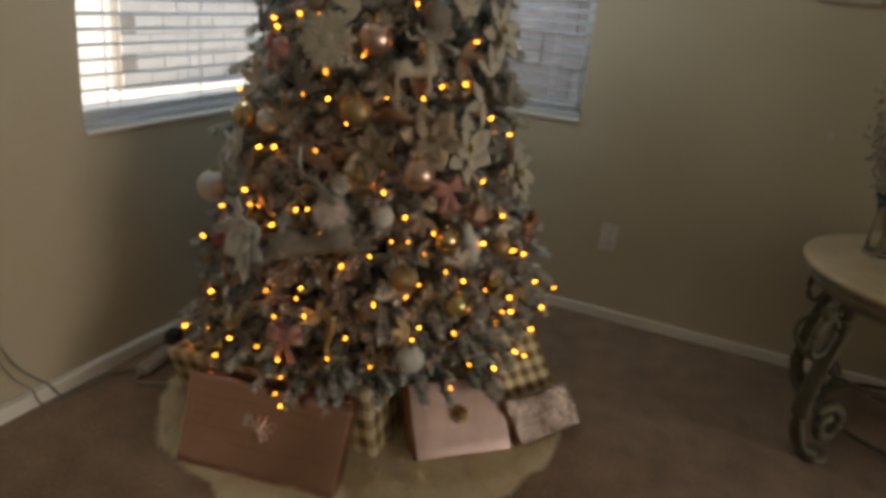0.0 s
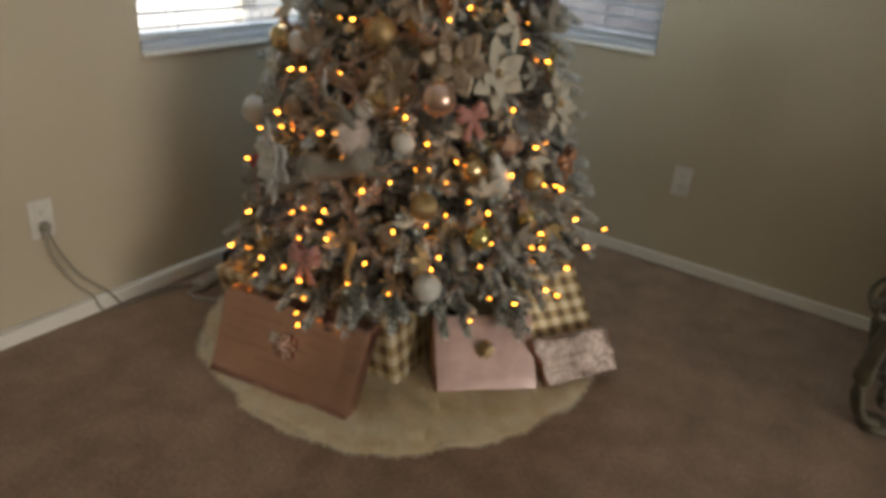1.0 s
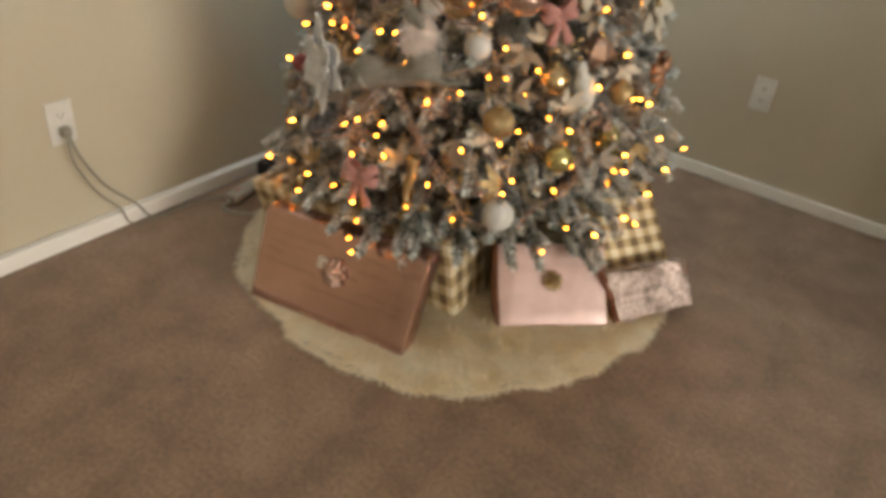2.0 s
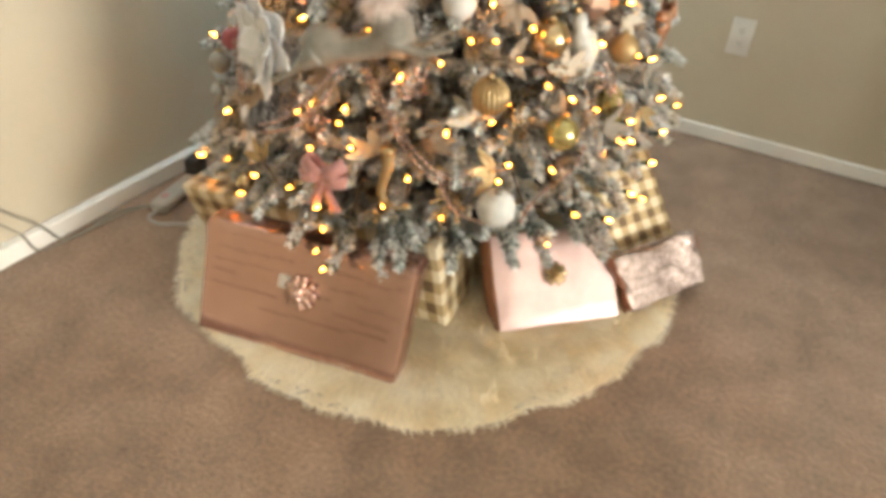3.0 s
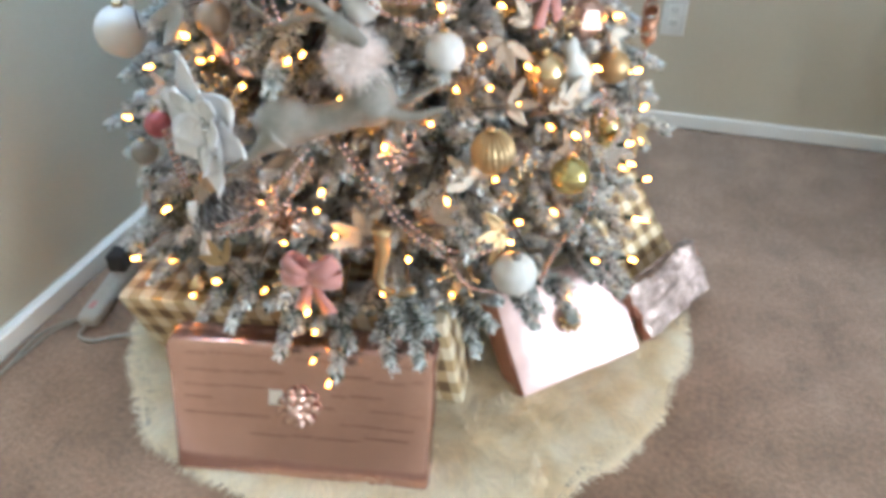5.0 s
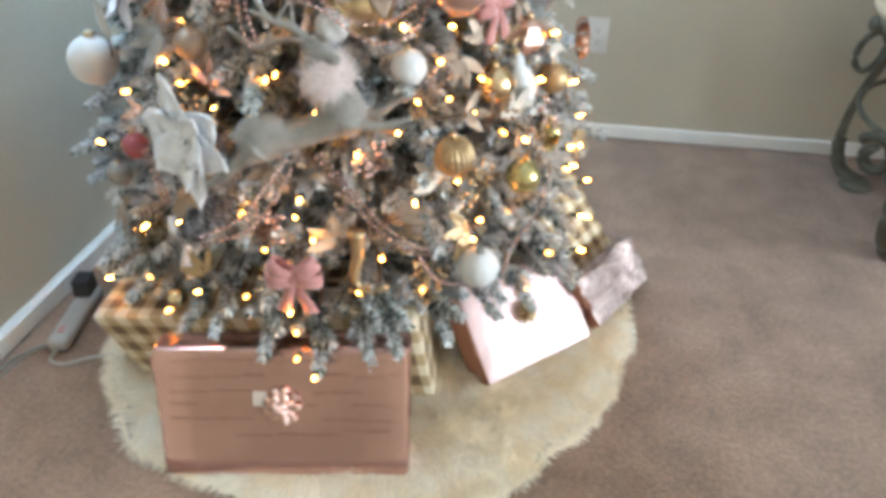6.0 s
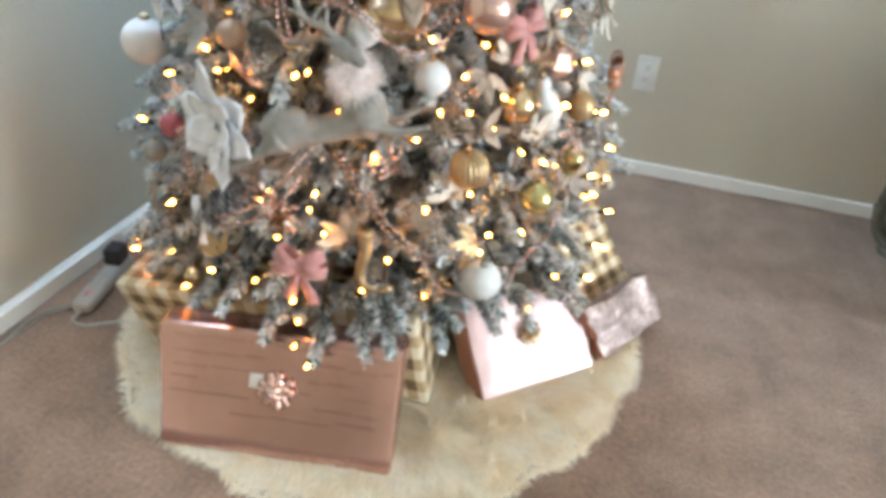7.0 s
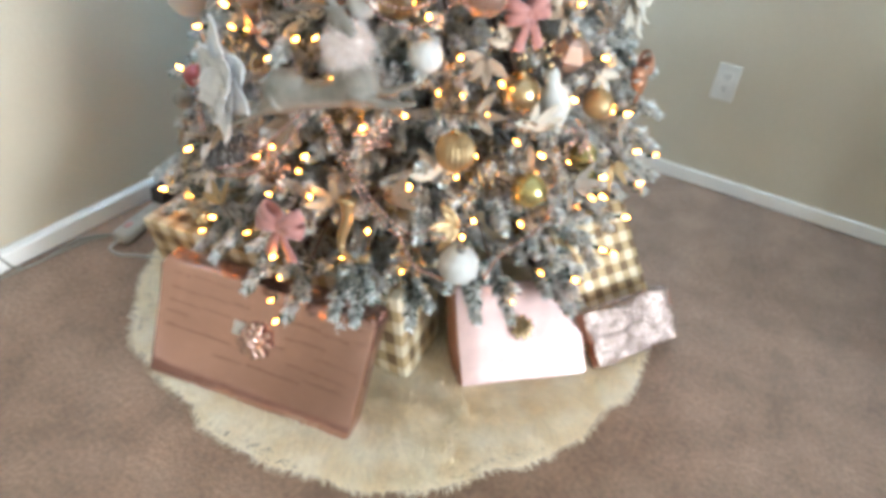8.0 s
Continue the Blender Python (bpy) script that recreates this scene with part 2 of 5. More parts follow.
def lathe(profile, steps=24):
    """A turned body from (radius, height) pairs."""
    bm = bmesh.new()
    rings = []
    for r, z in profile:
        if r < 1e-5:
            rings.append([bm.verts.new((0, 0, z))])
        else:
            rings.append([bm.verts.new((r * math.cos(2 * math.pi * k / steps), r * math.sin(2 * math.pi * k / steps), z)) for k in range(steps)])
    for a, b in zip(rings, rings[1:]):
        for k in range(steps):
            q = [a[k % len(a)], a[(k + 1) % len(a)], b[(k + 1) % len(b)], b[k % len(b)]]
            q = list(dict.fromkeys(q))
            if len(q) > 2:
                bm.faces.new(q)
    return bm


def smooth_line(points, steps=8):
    """A soft curve through the points."""
    p = [Vector(v) for v in points]
    p = [2 * p[0] - p[1], *p, 2 * p[-1] - p[-2]]
    out = []
    for a, b, c, d in zip(p, p[1:], p[2:], p[3:]):
        for k in range(steps):
            u = k / steps
            out.append(0.5 * (2 * b + (c - a) * u + (2 * a - 5 * b + 4 * c - d) * u * u + (3 * b - a - 3 * c + d) * u ** 3))
    return out + [p[-2]]


def tube(points, radius, sides=8, bm=None, flat=1.0):
    """A tube along points; radius may be a number or one for each point; flat squeezes it sideways."""
    bm = bm or bmesh.new()
    n = len(points)
    rad = radius if isinstance(radius, (list, tuple)) else [radius] * n
    rings, up = [], Vector((0.013, 0.02, 1))
    for i, p in enumerate(points):
        way = (Vector(points[min(i + 1, n - 1)]) - Vector(points[max(i - 1, 0)])).normalized()
        side = way.cross(up)
        if side.length < 0.05:
            side = way.cross(Vector((1, 0, 0)))
        side.normalize()
        top = side.cross(way)
        rings.append([bm.verts.new(Vector(p) + rad[i] * (side * math.cos(2 * math.pi * k / sides) + flat * top * math.sin(2 * math.pi * k / sides))) for k in range(sides)])
    for a, b in zip(rings, rings[1:]):
        for k in range(sides):
            bm.faces.new((a[k], a[(k + 1) % sides], b[(k + 1) % sides], b[k]))
    bm.faces.new(rings[0][::-1])
    bm.faces.new(rings[-1])
    return bm


def blob(bm, centre, size, turn=None, steps=10):
    m = Matrix.Translation(centre) @ (turn or Matrix()) @ Matrix.Diagonal((*size, 1))
    bmesh.ops.create_uvsphere(bm, u_segments=steps + 4, v_segments=steps, radius=1, matrix=m)
    return bm


def strip(points, width, across, thick=0.0012):
    """A ribbon along points, as wide as width, with its own thickness."""
    bm = bmesh.new()
    across = Vector(across).normalized()
    pts = [Vector(p) for p in points]
    rows = []
    for i, p in enumerate(pts):
        way = (pts[min(i + 1, len(pts) - 1)] - pts[max(i - 1, 0)]).normalized()
        nrm = way.cross(across).normalized()
        w = width[i] if isinstance(width, (list, tuple)) else width
        rows.append([bm.verts.new(p + s * across * w / 2 + q * nrm * thick / 2) for s, q in ((-1, -1), (1, -1), (1, 1), (-1, 1))])
    for a, b in zip(rows, rows[1:]):
        for k in range(4):
            bm.faces.new((a[k], a[(k + 1) % 4], b[(k + 1) % 4], b[k]))
    bm.faces.new(rows[0][::-1])
    bm.faces.new(rows[-1])
    return bm


def facing(place, normal, roll=0.0, up=(0, 0, 1)):
    """A pose at place whose z axis looks along normal and whose y axis is upmost."""
    z = Vector(normal).normalized()
    x = Vector(up).cross(z).normalized()
    y = z.cross(x)
    return Matrix.Translation(place) @ Matrix((x, y, z)).transposed().to_4x4() @ pose(0, 0, 0, 0, 0, roll)


# ---- the room: corner at the origin, tree corner between the west and north walls ----
XE, YS, HC, TH = 8.0, -5.2, 2.5, 0.13
W1 = (-1.415, -0.45, 0.765, 2.02)      # west window: y from, y to, z from, z to
W2 = (0.26, 1.083, 0.80, 2.02)         # north window: x from, x to, z from, z to
D1 = (-3.78, -1.06, 2.04)                # patio door in the east wall

tagged(part("floor", boxes(((-TH, YS - TH, -0.12), (XE + TH, TH, 0.0))), M_CARPET, smooth=False), "brown cut-pile carpet with faint vacuum tracks", "carpet", kind="structure")
tagged(part("ceiling", boxes(((-TH, YS - TH, HC), (XE + TH, TH, HC + 0.3))), M_CEIL, smooth=False), "plain white textured ceiling over the room", "ceiling", kind="structure")
wall_west = tagged(part("wall_west", boxes(
    ((-TH, YS, 0), (0, W1[0], HC)), ((-TH, W1[1], 0), (0, TH, HC)),
    ((-TH, W1[0], 0), (0, W1[1], W1[2])), ((-TH, W1[0], W1[3]), (0, W1[1], HC))), M_WALL, smooth=False),
    "warm beige painted wall with a blind-covered window", "wall", kind="structure")
wall_north = tagged(part("wall_north", boxes(
    ((0, 0, 0), (W2[0], TH, HC)), ((W2[1], 0, 0), (XE, TH, HC)),
    ((W2[0], 0, 0), (W2[1], TH, W2[2])), ((W2[0], 0, W2[3]), (W2[1], TH, HC))), M_WALL, smooth=False),
    "warm beige painted wall behind the tree and table", "wall", kind="structure")
tagged(part("wall_east", boxes(
    ((XE, YS, 0), (XE + TH, D1[0], HC)), ((XE, D1[1], 0), (XE + TH, TH, HC)), ((XE, D1[0], D1[2]), (XE + TH, D1[1], HC))), M_WALL, smooth=False),
    "plain beige wall with a wide patio door", "wall", kind="structure")
# unseen return, added to keep door light off the north wall and floor
tagged(part("wall_stub", boxes(((3.3, -0.85, 0), (3.42, -0.0005, HC))), M_WALL, smooth=False), "unseen beige wall return beside the table, added for its shade", "wall", kind="structure")
tagged(part("wall_south", boxes(((-TH, YS - TH, 0), (XE + TH, YS, HC))), M_WALL, smooth=False), "plain beige wall closing the room", "wall", kind="structure")


def skirting(name, lo, hi):
    bm = boxes((lo, hi), bevel=0.004)
    return tagged(part(name, bm, M_TRIM, smooth=False), "low white painted baseboard along the carpet", "baseboard", kind="structure")


BH = 0.050
skirting("baseboard_west", (0.0005, YS, 0.002), (0.030, -0.0005, BH))
skirting("baseboard_north", (0.0305, -0.014, 0.002), (XE, -0.0005, BH))


def window(name, m, width, height, label):
    """A vinyl window with an inside blind. Local x runs along the wall, y into the room, z up from the opening's foot."""
    w = thing(name, label, "window", m, kind="structure")
    part("window_frame", boxes(
        ((0.002, -0.125, 0.002), (0.045, -0.075, height - 0.002)), ((width - 0.045, -0.125, 0.002), (width - 0.002, -0.075, height - 0.002)),
        ((0.045, -0.125, 0.002), (width - 0.045, -0.075, 0.05)), ((0.045, -0.125, height - 0.05), (width - 0.045, -0.075, height - 0.002)),
        ((0.045, -0.118, height / 2 - 0.02), (width - 0.045, -0.08, height / 2 + 0.02)), bevel=0.002), M_VINYL, w, "white vinyl frame", smooth=False)
    for z0, z1 in ((0.05, height / 2 - 0.02), (height / 2 + 0.02, height - 0.05)):
        g = part("pane", boxes(((0.045, -0.102, z0), (width - 0.045, -0.098, z1))), M_GLASS, w, smooth=False)
        g.visible_shadow = False
    part("window_sill", boxes(((0.002, -0.074, 0.0), (width - 0.002, 0.012, 0.014)), bevel=0.004), M_TRIM, w, "white painted sill", smooth=False)
    part("head_rail", boxes(((0.006, -0.06, height - 0.055), (width - 0.006, -0.004, height - 0.004)), bevel=0.003), M_BLIND, w, smooth=False)
    part("bottom_rail", boxes(((0.008, -0.058, 0.018), (width - 0.008, -0.006, 0.036)), bevel=0.004), M_BLIND, w, smooth=False)
    # one cambered slat, shared by all
    slat = bmesh.new()
    rows = []
    for k in range(5):
        a = -1 + k / 2
        zz = 0.0035 * (1 - a * a)
        rows.append([slat.verts.new((x, a * 0.0245, zz + q)) for x in (0.008, width - 0.008) for q in (0, 0.0022)])
    for a, b in zip(rows, rows[1:]):
        slat.faces.new((a[0], a[2], b[2], b[0]))
        slat.faces.new((a[1], b[1], b[3], a[3]))
        slat.faces.new((a[0], b[0], b[1], a[1]))
        slat.faces.new((a[2], a[3], b[3], b[2]))
    slat.faces.new((rows[0][0], rows[0][1], rows[0][3], rows[0][2]))
    slat.faces.new((rows[-1][0], rows[-1][2], rows[-1][3], rows[-1][1]))
    z, first = 0.075, None
    while z < height - 0.07:
        at = pose(0, -0.032, z, 14 + random.uniform(-1.5, 1.5))
        if first is None:
            first = part("slat", slat, M_BLIND, w, m=at, smooth=False)
        else:
            again("slat", first.data, w, at)
        z += 0.043
    for x in (0.14, width / 2, width - 0.14):
        for y in (-0.058, -0.006):
            part("ladder_cord", boxes(((x - 0.0012, y - 0.001, 0.03), (x + 0.0012, y + 0.001, height - 0.05))), M_BLIND, w, smooth=False)
    return w


window("window_1", Matrix.Translation((0, W1[1], W1[2])) @ pose(0, 0, 0, 0, 0, -90), W1[1] - W1[0], W1[3] - W1[2], "window with open white horizontal blinds over bright yard")
window("window_2", Matrix.Translation((W2[1], 0, W2[2])) @ pose(0, 0, 0, 0, 0, 180), W2[1] - W2[0], W2[3] - W2[2], "window with open white horizontal blinds before block wall")

door = thing("door_1", "sliding glass patio door letting in daylight", "patio door", pose(XE, 0, 0), kind="structure")
part("door_frame", boxes(
    ((0.05, D1[0] + 0.002, 0.002), (0.12, D1[0] + 0.06, D1[2] - 0.002)), ((0.05, D1[1] - 0.06, 0.002), (0.12, D1[1] - 0.002, D1[2] - 0.002)),
    ((0.05, D1[0] + 0.06, D1[2] - 0.06), (0.12, D1[1] - 0.06, D1[2] - 0.002)), ((0.05, D1[0] + 0.06, 0.002), (0.12, D1[1] - 0.06, 0.05)),
    ((0.06, -2.45, 0.05), (0.11, -2.39, D1[2] - 0.06)), bevel=0.003), M_VINYL, door, smooth=False)
for y0, y1 in ((D1[0] + 0.06, -2.45), (-2.39, D1[1] - 0.06)):
    g = part("pane", boxes(((0.082, y0, 0.05), (0.088, y1, D1[2] - 0.06))), M_GLASS, door, smooth=False)
    g.visible_shadow = False

# ---- outside ----
# out of view: the overhang is added to cast shade on the north garden wall
tagged(part("roof", boxes(((-0.48, YS - 0.5, HC + 0.32), (XE + 0.5, 0.48, HC + 0.42))), M_SLAB, smooth=False), "unseen flat pale roof, its eaves added to shade the garden wall", "roof", kind="structure")
bm = bmesh.new()
bmesh.ops.create_grid(bm, x_segments=8, y_segments=8, size=400, matrix=Matrix.Translation((0, 0, -0.16)))
tagged(part("ground", bm, M_GROUND, smooth=False), "pale sunlit gravel yard reaching the horizon", "ground", kind="structure")
tagged(part("pavement", boxes(((-4.55, -7, -0.2), (-0.14, 9, -0.13))), M_SLAB, smooth=False), "bright sunlit concrete side yard slab", "pavement", kind="structure")


def block_wall(name, length, rows, m, label, mat):
    """A garden wall of pale concrete blocks with recessed joints."""
    w = thing(name, label, "garden wall", m, kind="structure")
    part("mortar", boxes(((0, 0.012, 0), (length, 0.15, rows * 0.2))), M_MORTAR, w, smooth=False)
    first = None
    for r in range(rows):
        x = -0.2 if r % 2 else 0.0
        while x < length - 0.05:
            if x >= 0:
                at = pose(x + 0.004, random.uniform(-0.003, 0.003), r * 0.2 + 0.004)
                if first is None:
                    first = part("block", boxes(((0, 0, 0), (0.39, 0.14, 0.19)), bevel=0.006), mat, w, m=at, smooth=False)
                else:
                    again("block", first.data, w, at)
            x += 0.4
    return w


block_wall("garden_wall_north", 6.0, 9, pose(-1.0, 1.62, -0.16), "tan concrete block garden wall beyond the window", M_BLOCK)
block_wall("garden_wall_west", 6.0, 9, pose(-4.6, 2.95, -0.16, 0, 0, 90), "whitewashed block garden wall beyond the side yard", M_STUCCO)

# ---- the tree ----
TX, TY = 0.705, -0.94


def spread(z):
    """How far the branches reach at height z."""
    return 0.649 - 0.226 * z if z < 1.3 else 0.355 * (2.3 - z) / 1.0


def needles(rng, base, way, length, lift):
    """The needles of one sprig: flat, blunt blades round a stem. Returns points, faces and which of them are flocked."""
    n = int(length * 4600)
    s = rng.random(n)
    a = rng.random(n) * 2 * math.pi
    way = way / np.linalg.norm(way)
    side = np.cross(way, (0.1, 0.2, 1.0))
    side /= np.linalg.norm(side)
    top = np.cross(side, way)
    out = np.cos(a)[:, None] * side + np.sin(a)[:, None] * top
    root = base + np.outer(s * length, way) + out * 0.001
    lean = (0.50 + 0.5 * s ** 6)[:, None]
    point = way * lean + out * (1.05 - 0.4 * s ** 6)[:, None]
    point /= np.linalg.norm(point, axis=1)[:, None]
    size = (0.0200 - 0.003 * s) * rng.uniform(0.75, 1.15, n)
    tip = root + point * size[:, None]
    cross = np.cross(point, way + 0.4 * rng.normal(size=(n, 3)))
    cross /= np.linalg.norm(cross, axis=1)[:, None] + 1e-9
    w = 0.0018 * rng.uniform(0.8, 1.4, n)[:, None]
    p = np.stack([root, root + (tip - root) * 0.68 - cross * w, tip, root + (tip - root) * 0.68 + cross * w], 1)
    white = rng.random(n) < np.clip(0.55 + 0.36 * out[:, 2] + 0.40 * s ** 2 + lift, 0.06, 0.96)
    return p.reshape(-1, 3), white


def branch_mesh(length, seed):
    """A drooping artificial fir branch along local x: a wire stem, side sprigs and their needles."""
    rng = np.random.default_rng(seed)
    pts, flags, stems = [], [], []

    def spot(u):
        return np.array((u * length, 0.03 * math.sin(3 * u + seed) * length, (0.10 * u - 0.22 * u * u) * length))

    stems.append(([tuple(spot(k / 8)) for k in range(9)], 0.0045))
    u, k = 0.30, 0
    while u < 0.97:
        for sgn in (-1, 1):
            base = spot(u + rng.uniform(-0.02, 0.02))
            size = rng.uniform(0.085, 0.135) * (1.15 - 0.35 * u)
            ang = sgn * rng.uniform(0.45, 0.95)
            way = np.array((math.cos(ang), math.sin(ang), rng.uniform(-0.35, 0.45)))
            # fewer white needles further in: the shade of the gaps put into the colour
            p, w = needles(rng, base, way, size, 0.34 * u - 0.20)
            pts.append(p)
            flags.append(w)
            stems.append(([tuple(base), tuple(base + way / np.linalg.norm(way) * size)], 0.0016))
        if k % 2 == 0:
            base = spot(u)
            way = np.array((0.8, rng.uniform(-0.3, 0.3), rng.uniform(0.3, 0.9)))
            p, w = needles(rng, base, way, rng.uniform(0.07, 0.10), 0.1)
            pts.append(p)
            flags.append(w)
        u += 0.078 / length
        k += 1
    d = spot(1.0) - spot(0.93)
    p, w = needles(rng, spot(0.97), d, 0.11, 0.05)
    pts.append(p)
    flags.append(w)
    v = np.concatenate(pts)
    white = np.concatenate(flags)
    n = len(white)
    q = np.arange(n)[:, None] * 4
    f = q + (0, 1, 2, 3)
    bm = bmesh.new()
    for line, r in stems:
        tube([Vector(c) for c in line], r, 5, bm)
    me = bpy.data.meshes.new("branch")
    sv = [tuple(c.co) for c in bm.verts]
    bm.verts.index_update()
    sf = [[c.index for c in g.verts] for g in bm.faces]
    bm.free()
    m0 = len(v)
    me.from_pydata([*map(tuple, v), *sv], [], [*map(tuple, f), *[[i + m0 for i in g] for g in sf]])
    me.materials.append(M_NEEDLE)
    me.materials.append(M_FLOCK)
    me.materials.append(M_BARK)
    idx = np.concatenate([white.astype(int), np.full(len(sf), 2)])
    me.polygons.foreach_set("material_index", idx.astype(np.int32))
    return me


tree = thing("christmas_tree", "flocked artificial fir tree with lights and ornaments", "christmas tree", pose(TX, TY, 0.02))
part("trunk", tube([(0, 0, 0.02 + 0.1 * k) for k in range(23)], [0.022 - 0.0007 * k for k in range(23)], 10), M_BARK, tree)
part("stand", boxes(((-0.22, -0.02, 0), (0.22, 0.02, 0.03)), ((-0.02, -0.22, 0.0305), (0.02, 0.22, 0.06)), bevel=0.004), M_BLACK, tree, "black steel stand", smooth=False)
LENGTHS = (0.62, 0.5, 0.38, 0.24)
KINDS = {L: [branch_mesh(L, 11 + 7 * i + k) for k in range(4)] for i, L in enumerate(LENGTHS)}
rng_tree = random.Random(4)
level, z = 0, 0.235
while z < 2.22:
    reach = spread(z)
    count = max(4, round(2 * math.pi * reach / (0.20 if z < 1.35 else 0.36)))
    for k in range(count):
        az = 2 * math.pi * (k + 0.5 * (level % 2)) / count + rng_tree.uniform(-0.12, 0.12)
        far = max(0.12, reach * rng_tree.uniform(0.88, 1.05) * (0.95 if z < 0.3 else 1.0))
        L = min(LENGTHS, key=lambda q: abs(q + 0.08 - far))
        data = rng_tree.choice(KINDS[L])
        sc = far / (L + 0.08)
        drop = rng_tree.uniform(0.0, 9.0) if z > 0.3 else rng_tree.uniform(-1, 5.0)
        tip_drop = 0.12 * far + far * math.tan(radians(drop))
        at = pose(0, 0, z + tip_drop + rng_tree.uniform(-0.02, 0.02) - 0.02, 0, 0, math.degrees(az)) @ pose(0, 0, 0, rng_tree.uniform(-12, 12), drop, 0) @ Matrix.Diagonal((sc, sc, sc, 1))
        again("branch", data, tree, at)
    z += 0.096 if z < 1.35 else 0.17
    level += 1


def twig_mesh(seed, frost=0.06):
    """A single thick frosted branch end with two short side sprigs, along local x."""
    rng = np.random.default_rng(seed)
    sets = [needles(rng, np.array((0.02, 0, 0)), np.array((1.0, 0.05, -0.08)), 0.135, frost)]
    for sgn in (-1, 1):
        sets.append(needles(rng, np.array((0.05 + 0.02 * sgn, 0, 0)), np.array((0.8, 0.55 * sgn, 0.1)), rng.uniform(0.045, 0.07), frost + 0.02))
    v = np.concatenate([p for p, w in sets])
    white = np.concatenate([w for p, w in sets])
    q = np.arange(len(white))[:, None] * 4
    f = q + (0, 1, 2, 3)
    bm = tube([Vector((-0.05, 0, 0.01)), Vector((0.02, 0, 0)), Vector((0.15, 0.005, -0.008))], [0.003, 0.0028, 0.001], 6)
    bm.verts.index_update()
    sv, sf = [tuple(c.co) for c in bm.verts], [[c.index for c in g.verts] for g in bm.faces]
    bm.free()
    me = bpy.data.meshes.new("branch")
    me.from_pydata([*map(tuple, v), *sv], [], [*map(tuple, f), *[[i + len(v) for i in g] for g in sf]])
    for one in (M_NEEDLE, M_FLOCK, M_BARK):
        me.materials.append(one)
    me.polygons.foreach_set("material_index", np.concatenate([white.astype(int), np.full(len(sf), 2)]).astype(np.int32))
    return me


TWIGS = [twig_mesh(90 + k) for k in range(4)]
GREEN_TWIGS = [twig_mesh(70 + k, -0.16) for k in range(4)]


def twig(tip, rise=0.09, reach=0.19, kinds=TWIGS):
    """A short drooping branch end whose tip hangs at a place."""
    tip = Vector(tip)
    d = Vector((tip.x - TX, tip.y - TY, 0)).normalized()
    way = (d * reach - Vector((0, 0, rise))).normalized()
    base = tip - way * 0.165
    m = Matrix.Translation(base) @ way.to_track_quat("X", "Z").to_matrix().to_4x4()
    sc = 1.0
    again("branch", rng_tree.choice(kinds), tree, Matrix.Translation((-TX, -TY, -0.02)) @ m @ Matrix.Diagonal((sc, sc, sc, 1)))


for tip in ((0.722, -1.572, 0.250), (0.905, -1.540, 0.255), (0.965, -1.560, 0.285), (1.042, -1.490, 0.268), (1.185, -1.345, 0.252), (1.272, -1.165, 0.215), (0.826, -1.580, 0.236),
            (1.13, -1.40, 0.30), (0.40, -1.46, 0.25), (0.52, -1.50, 0.22), (0.62, -1.55, 0.27), (0.26, -1.33, 0.22), (0.22, -1.20, 0.24), (1.26, -1.05, 0.25), (1.27, -0.75, 0.30), (0.33, -1.42, 0.30)):
    twig(tip, kinds=GREEN_TWIGS)
# blunt frosted ends all over the outside, pointing outwards
for k in range(200):
    az = -72 + rng_tree.uniform(-95, 105)
    zz = rng_tree.uniform(0.27, 1.28)
    r = spread(zz) * rng_tree.uniform(0.84, 0.95)
    twig((TX + r * math.cos(radians(az)), TY + r * math.sin(radians(az)), zz), rise=rng_tree.uniform(-0.12, 0.10))

# ---- the fur skirt under the tree ----
SX, SY, SR = 0.795, -1.105, 0.598


def skirt_edge(a):
    return SR * (1 + 0.018 * math.sin(5 * a + 1) + 0.012 * math.sin(11 * a) + 0.008 * math.sin(23 * a + 2))


skirt = thing("tree_skirt", "round cream faux-fur tree skirt on the carpet", "tree skirt", pose(SX, SY, 0.0))
bm = bmesh.new()
rows = []
for r in range(9):
    q = r / 8
    rows.append([bm.verts.new((q * skirt_edge(a) * math.cos(a) + 1e-4 * math.cos(a), q * skirt_edge(a) * math.sin(a) + 1e-4 * math.sin(a), 0.004 + 0.013 * (1 - q ** 6) + 0.003 * math.sin(7 * a + 9 * q))) for a in (2 * math.pi * k / 96 for k in range(96))])
for a, b in zip(rows, rows[1:]):
    for k in range(96):
        bm.faces.new((a[k], a[(k + 1) % 96], b[(k + 1) % 96], b[k]))
part("backing", bm, M_FUR, skirt)
bm = bmesh.new()
ring = [[bm.verts.new((s * skirt_edge(a) * math.cos(a), s * skirt_edge(a) * math.sin(a), h)) for a in (2 * math.pi * k / 96 for k in range(96))] for s, h in ((0.95, 0.002), (0.99, 0.002), (0.99, 0.004), (0.95, 0.0045))]
for i in range(4):
    for k in range(96):
        bm.faces.new((ring[i][k], ring[i][(k + 1) % 96], ring[(i + 1) % 4][(k + 1) % 96], ring[(i + 1) % 4][k]))
part("hem", bm, M_LINING, skirt, "grey lining hem")
rng = np.random.default_rng(8)
N = 66000
qa = rng.random(N) * 2 * math.pi
qr = np.sqrt(rng.random(N))
edge = np.array([skirt_edge(a) for a in qa])
root = np.stack([qr * edge * np.cos(qa), qr * edge * np.sin(qa), 0.006 + 0.010 * (1 - qr ** 6)], 1)
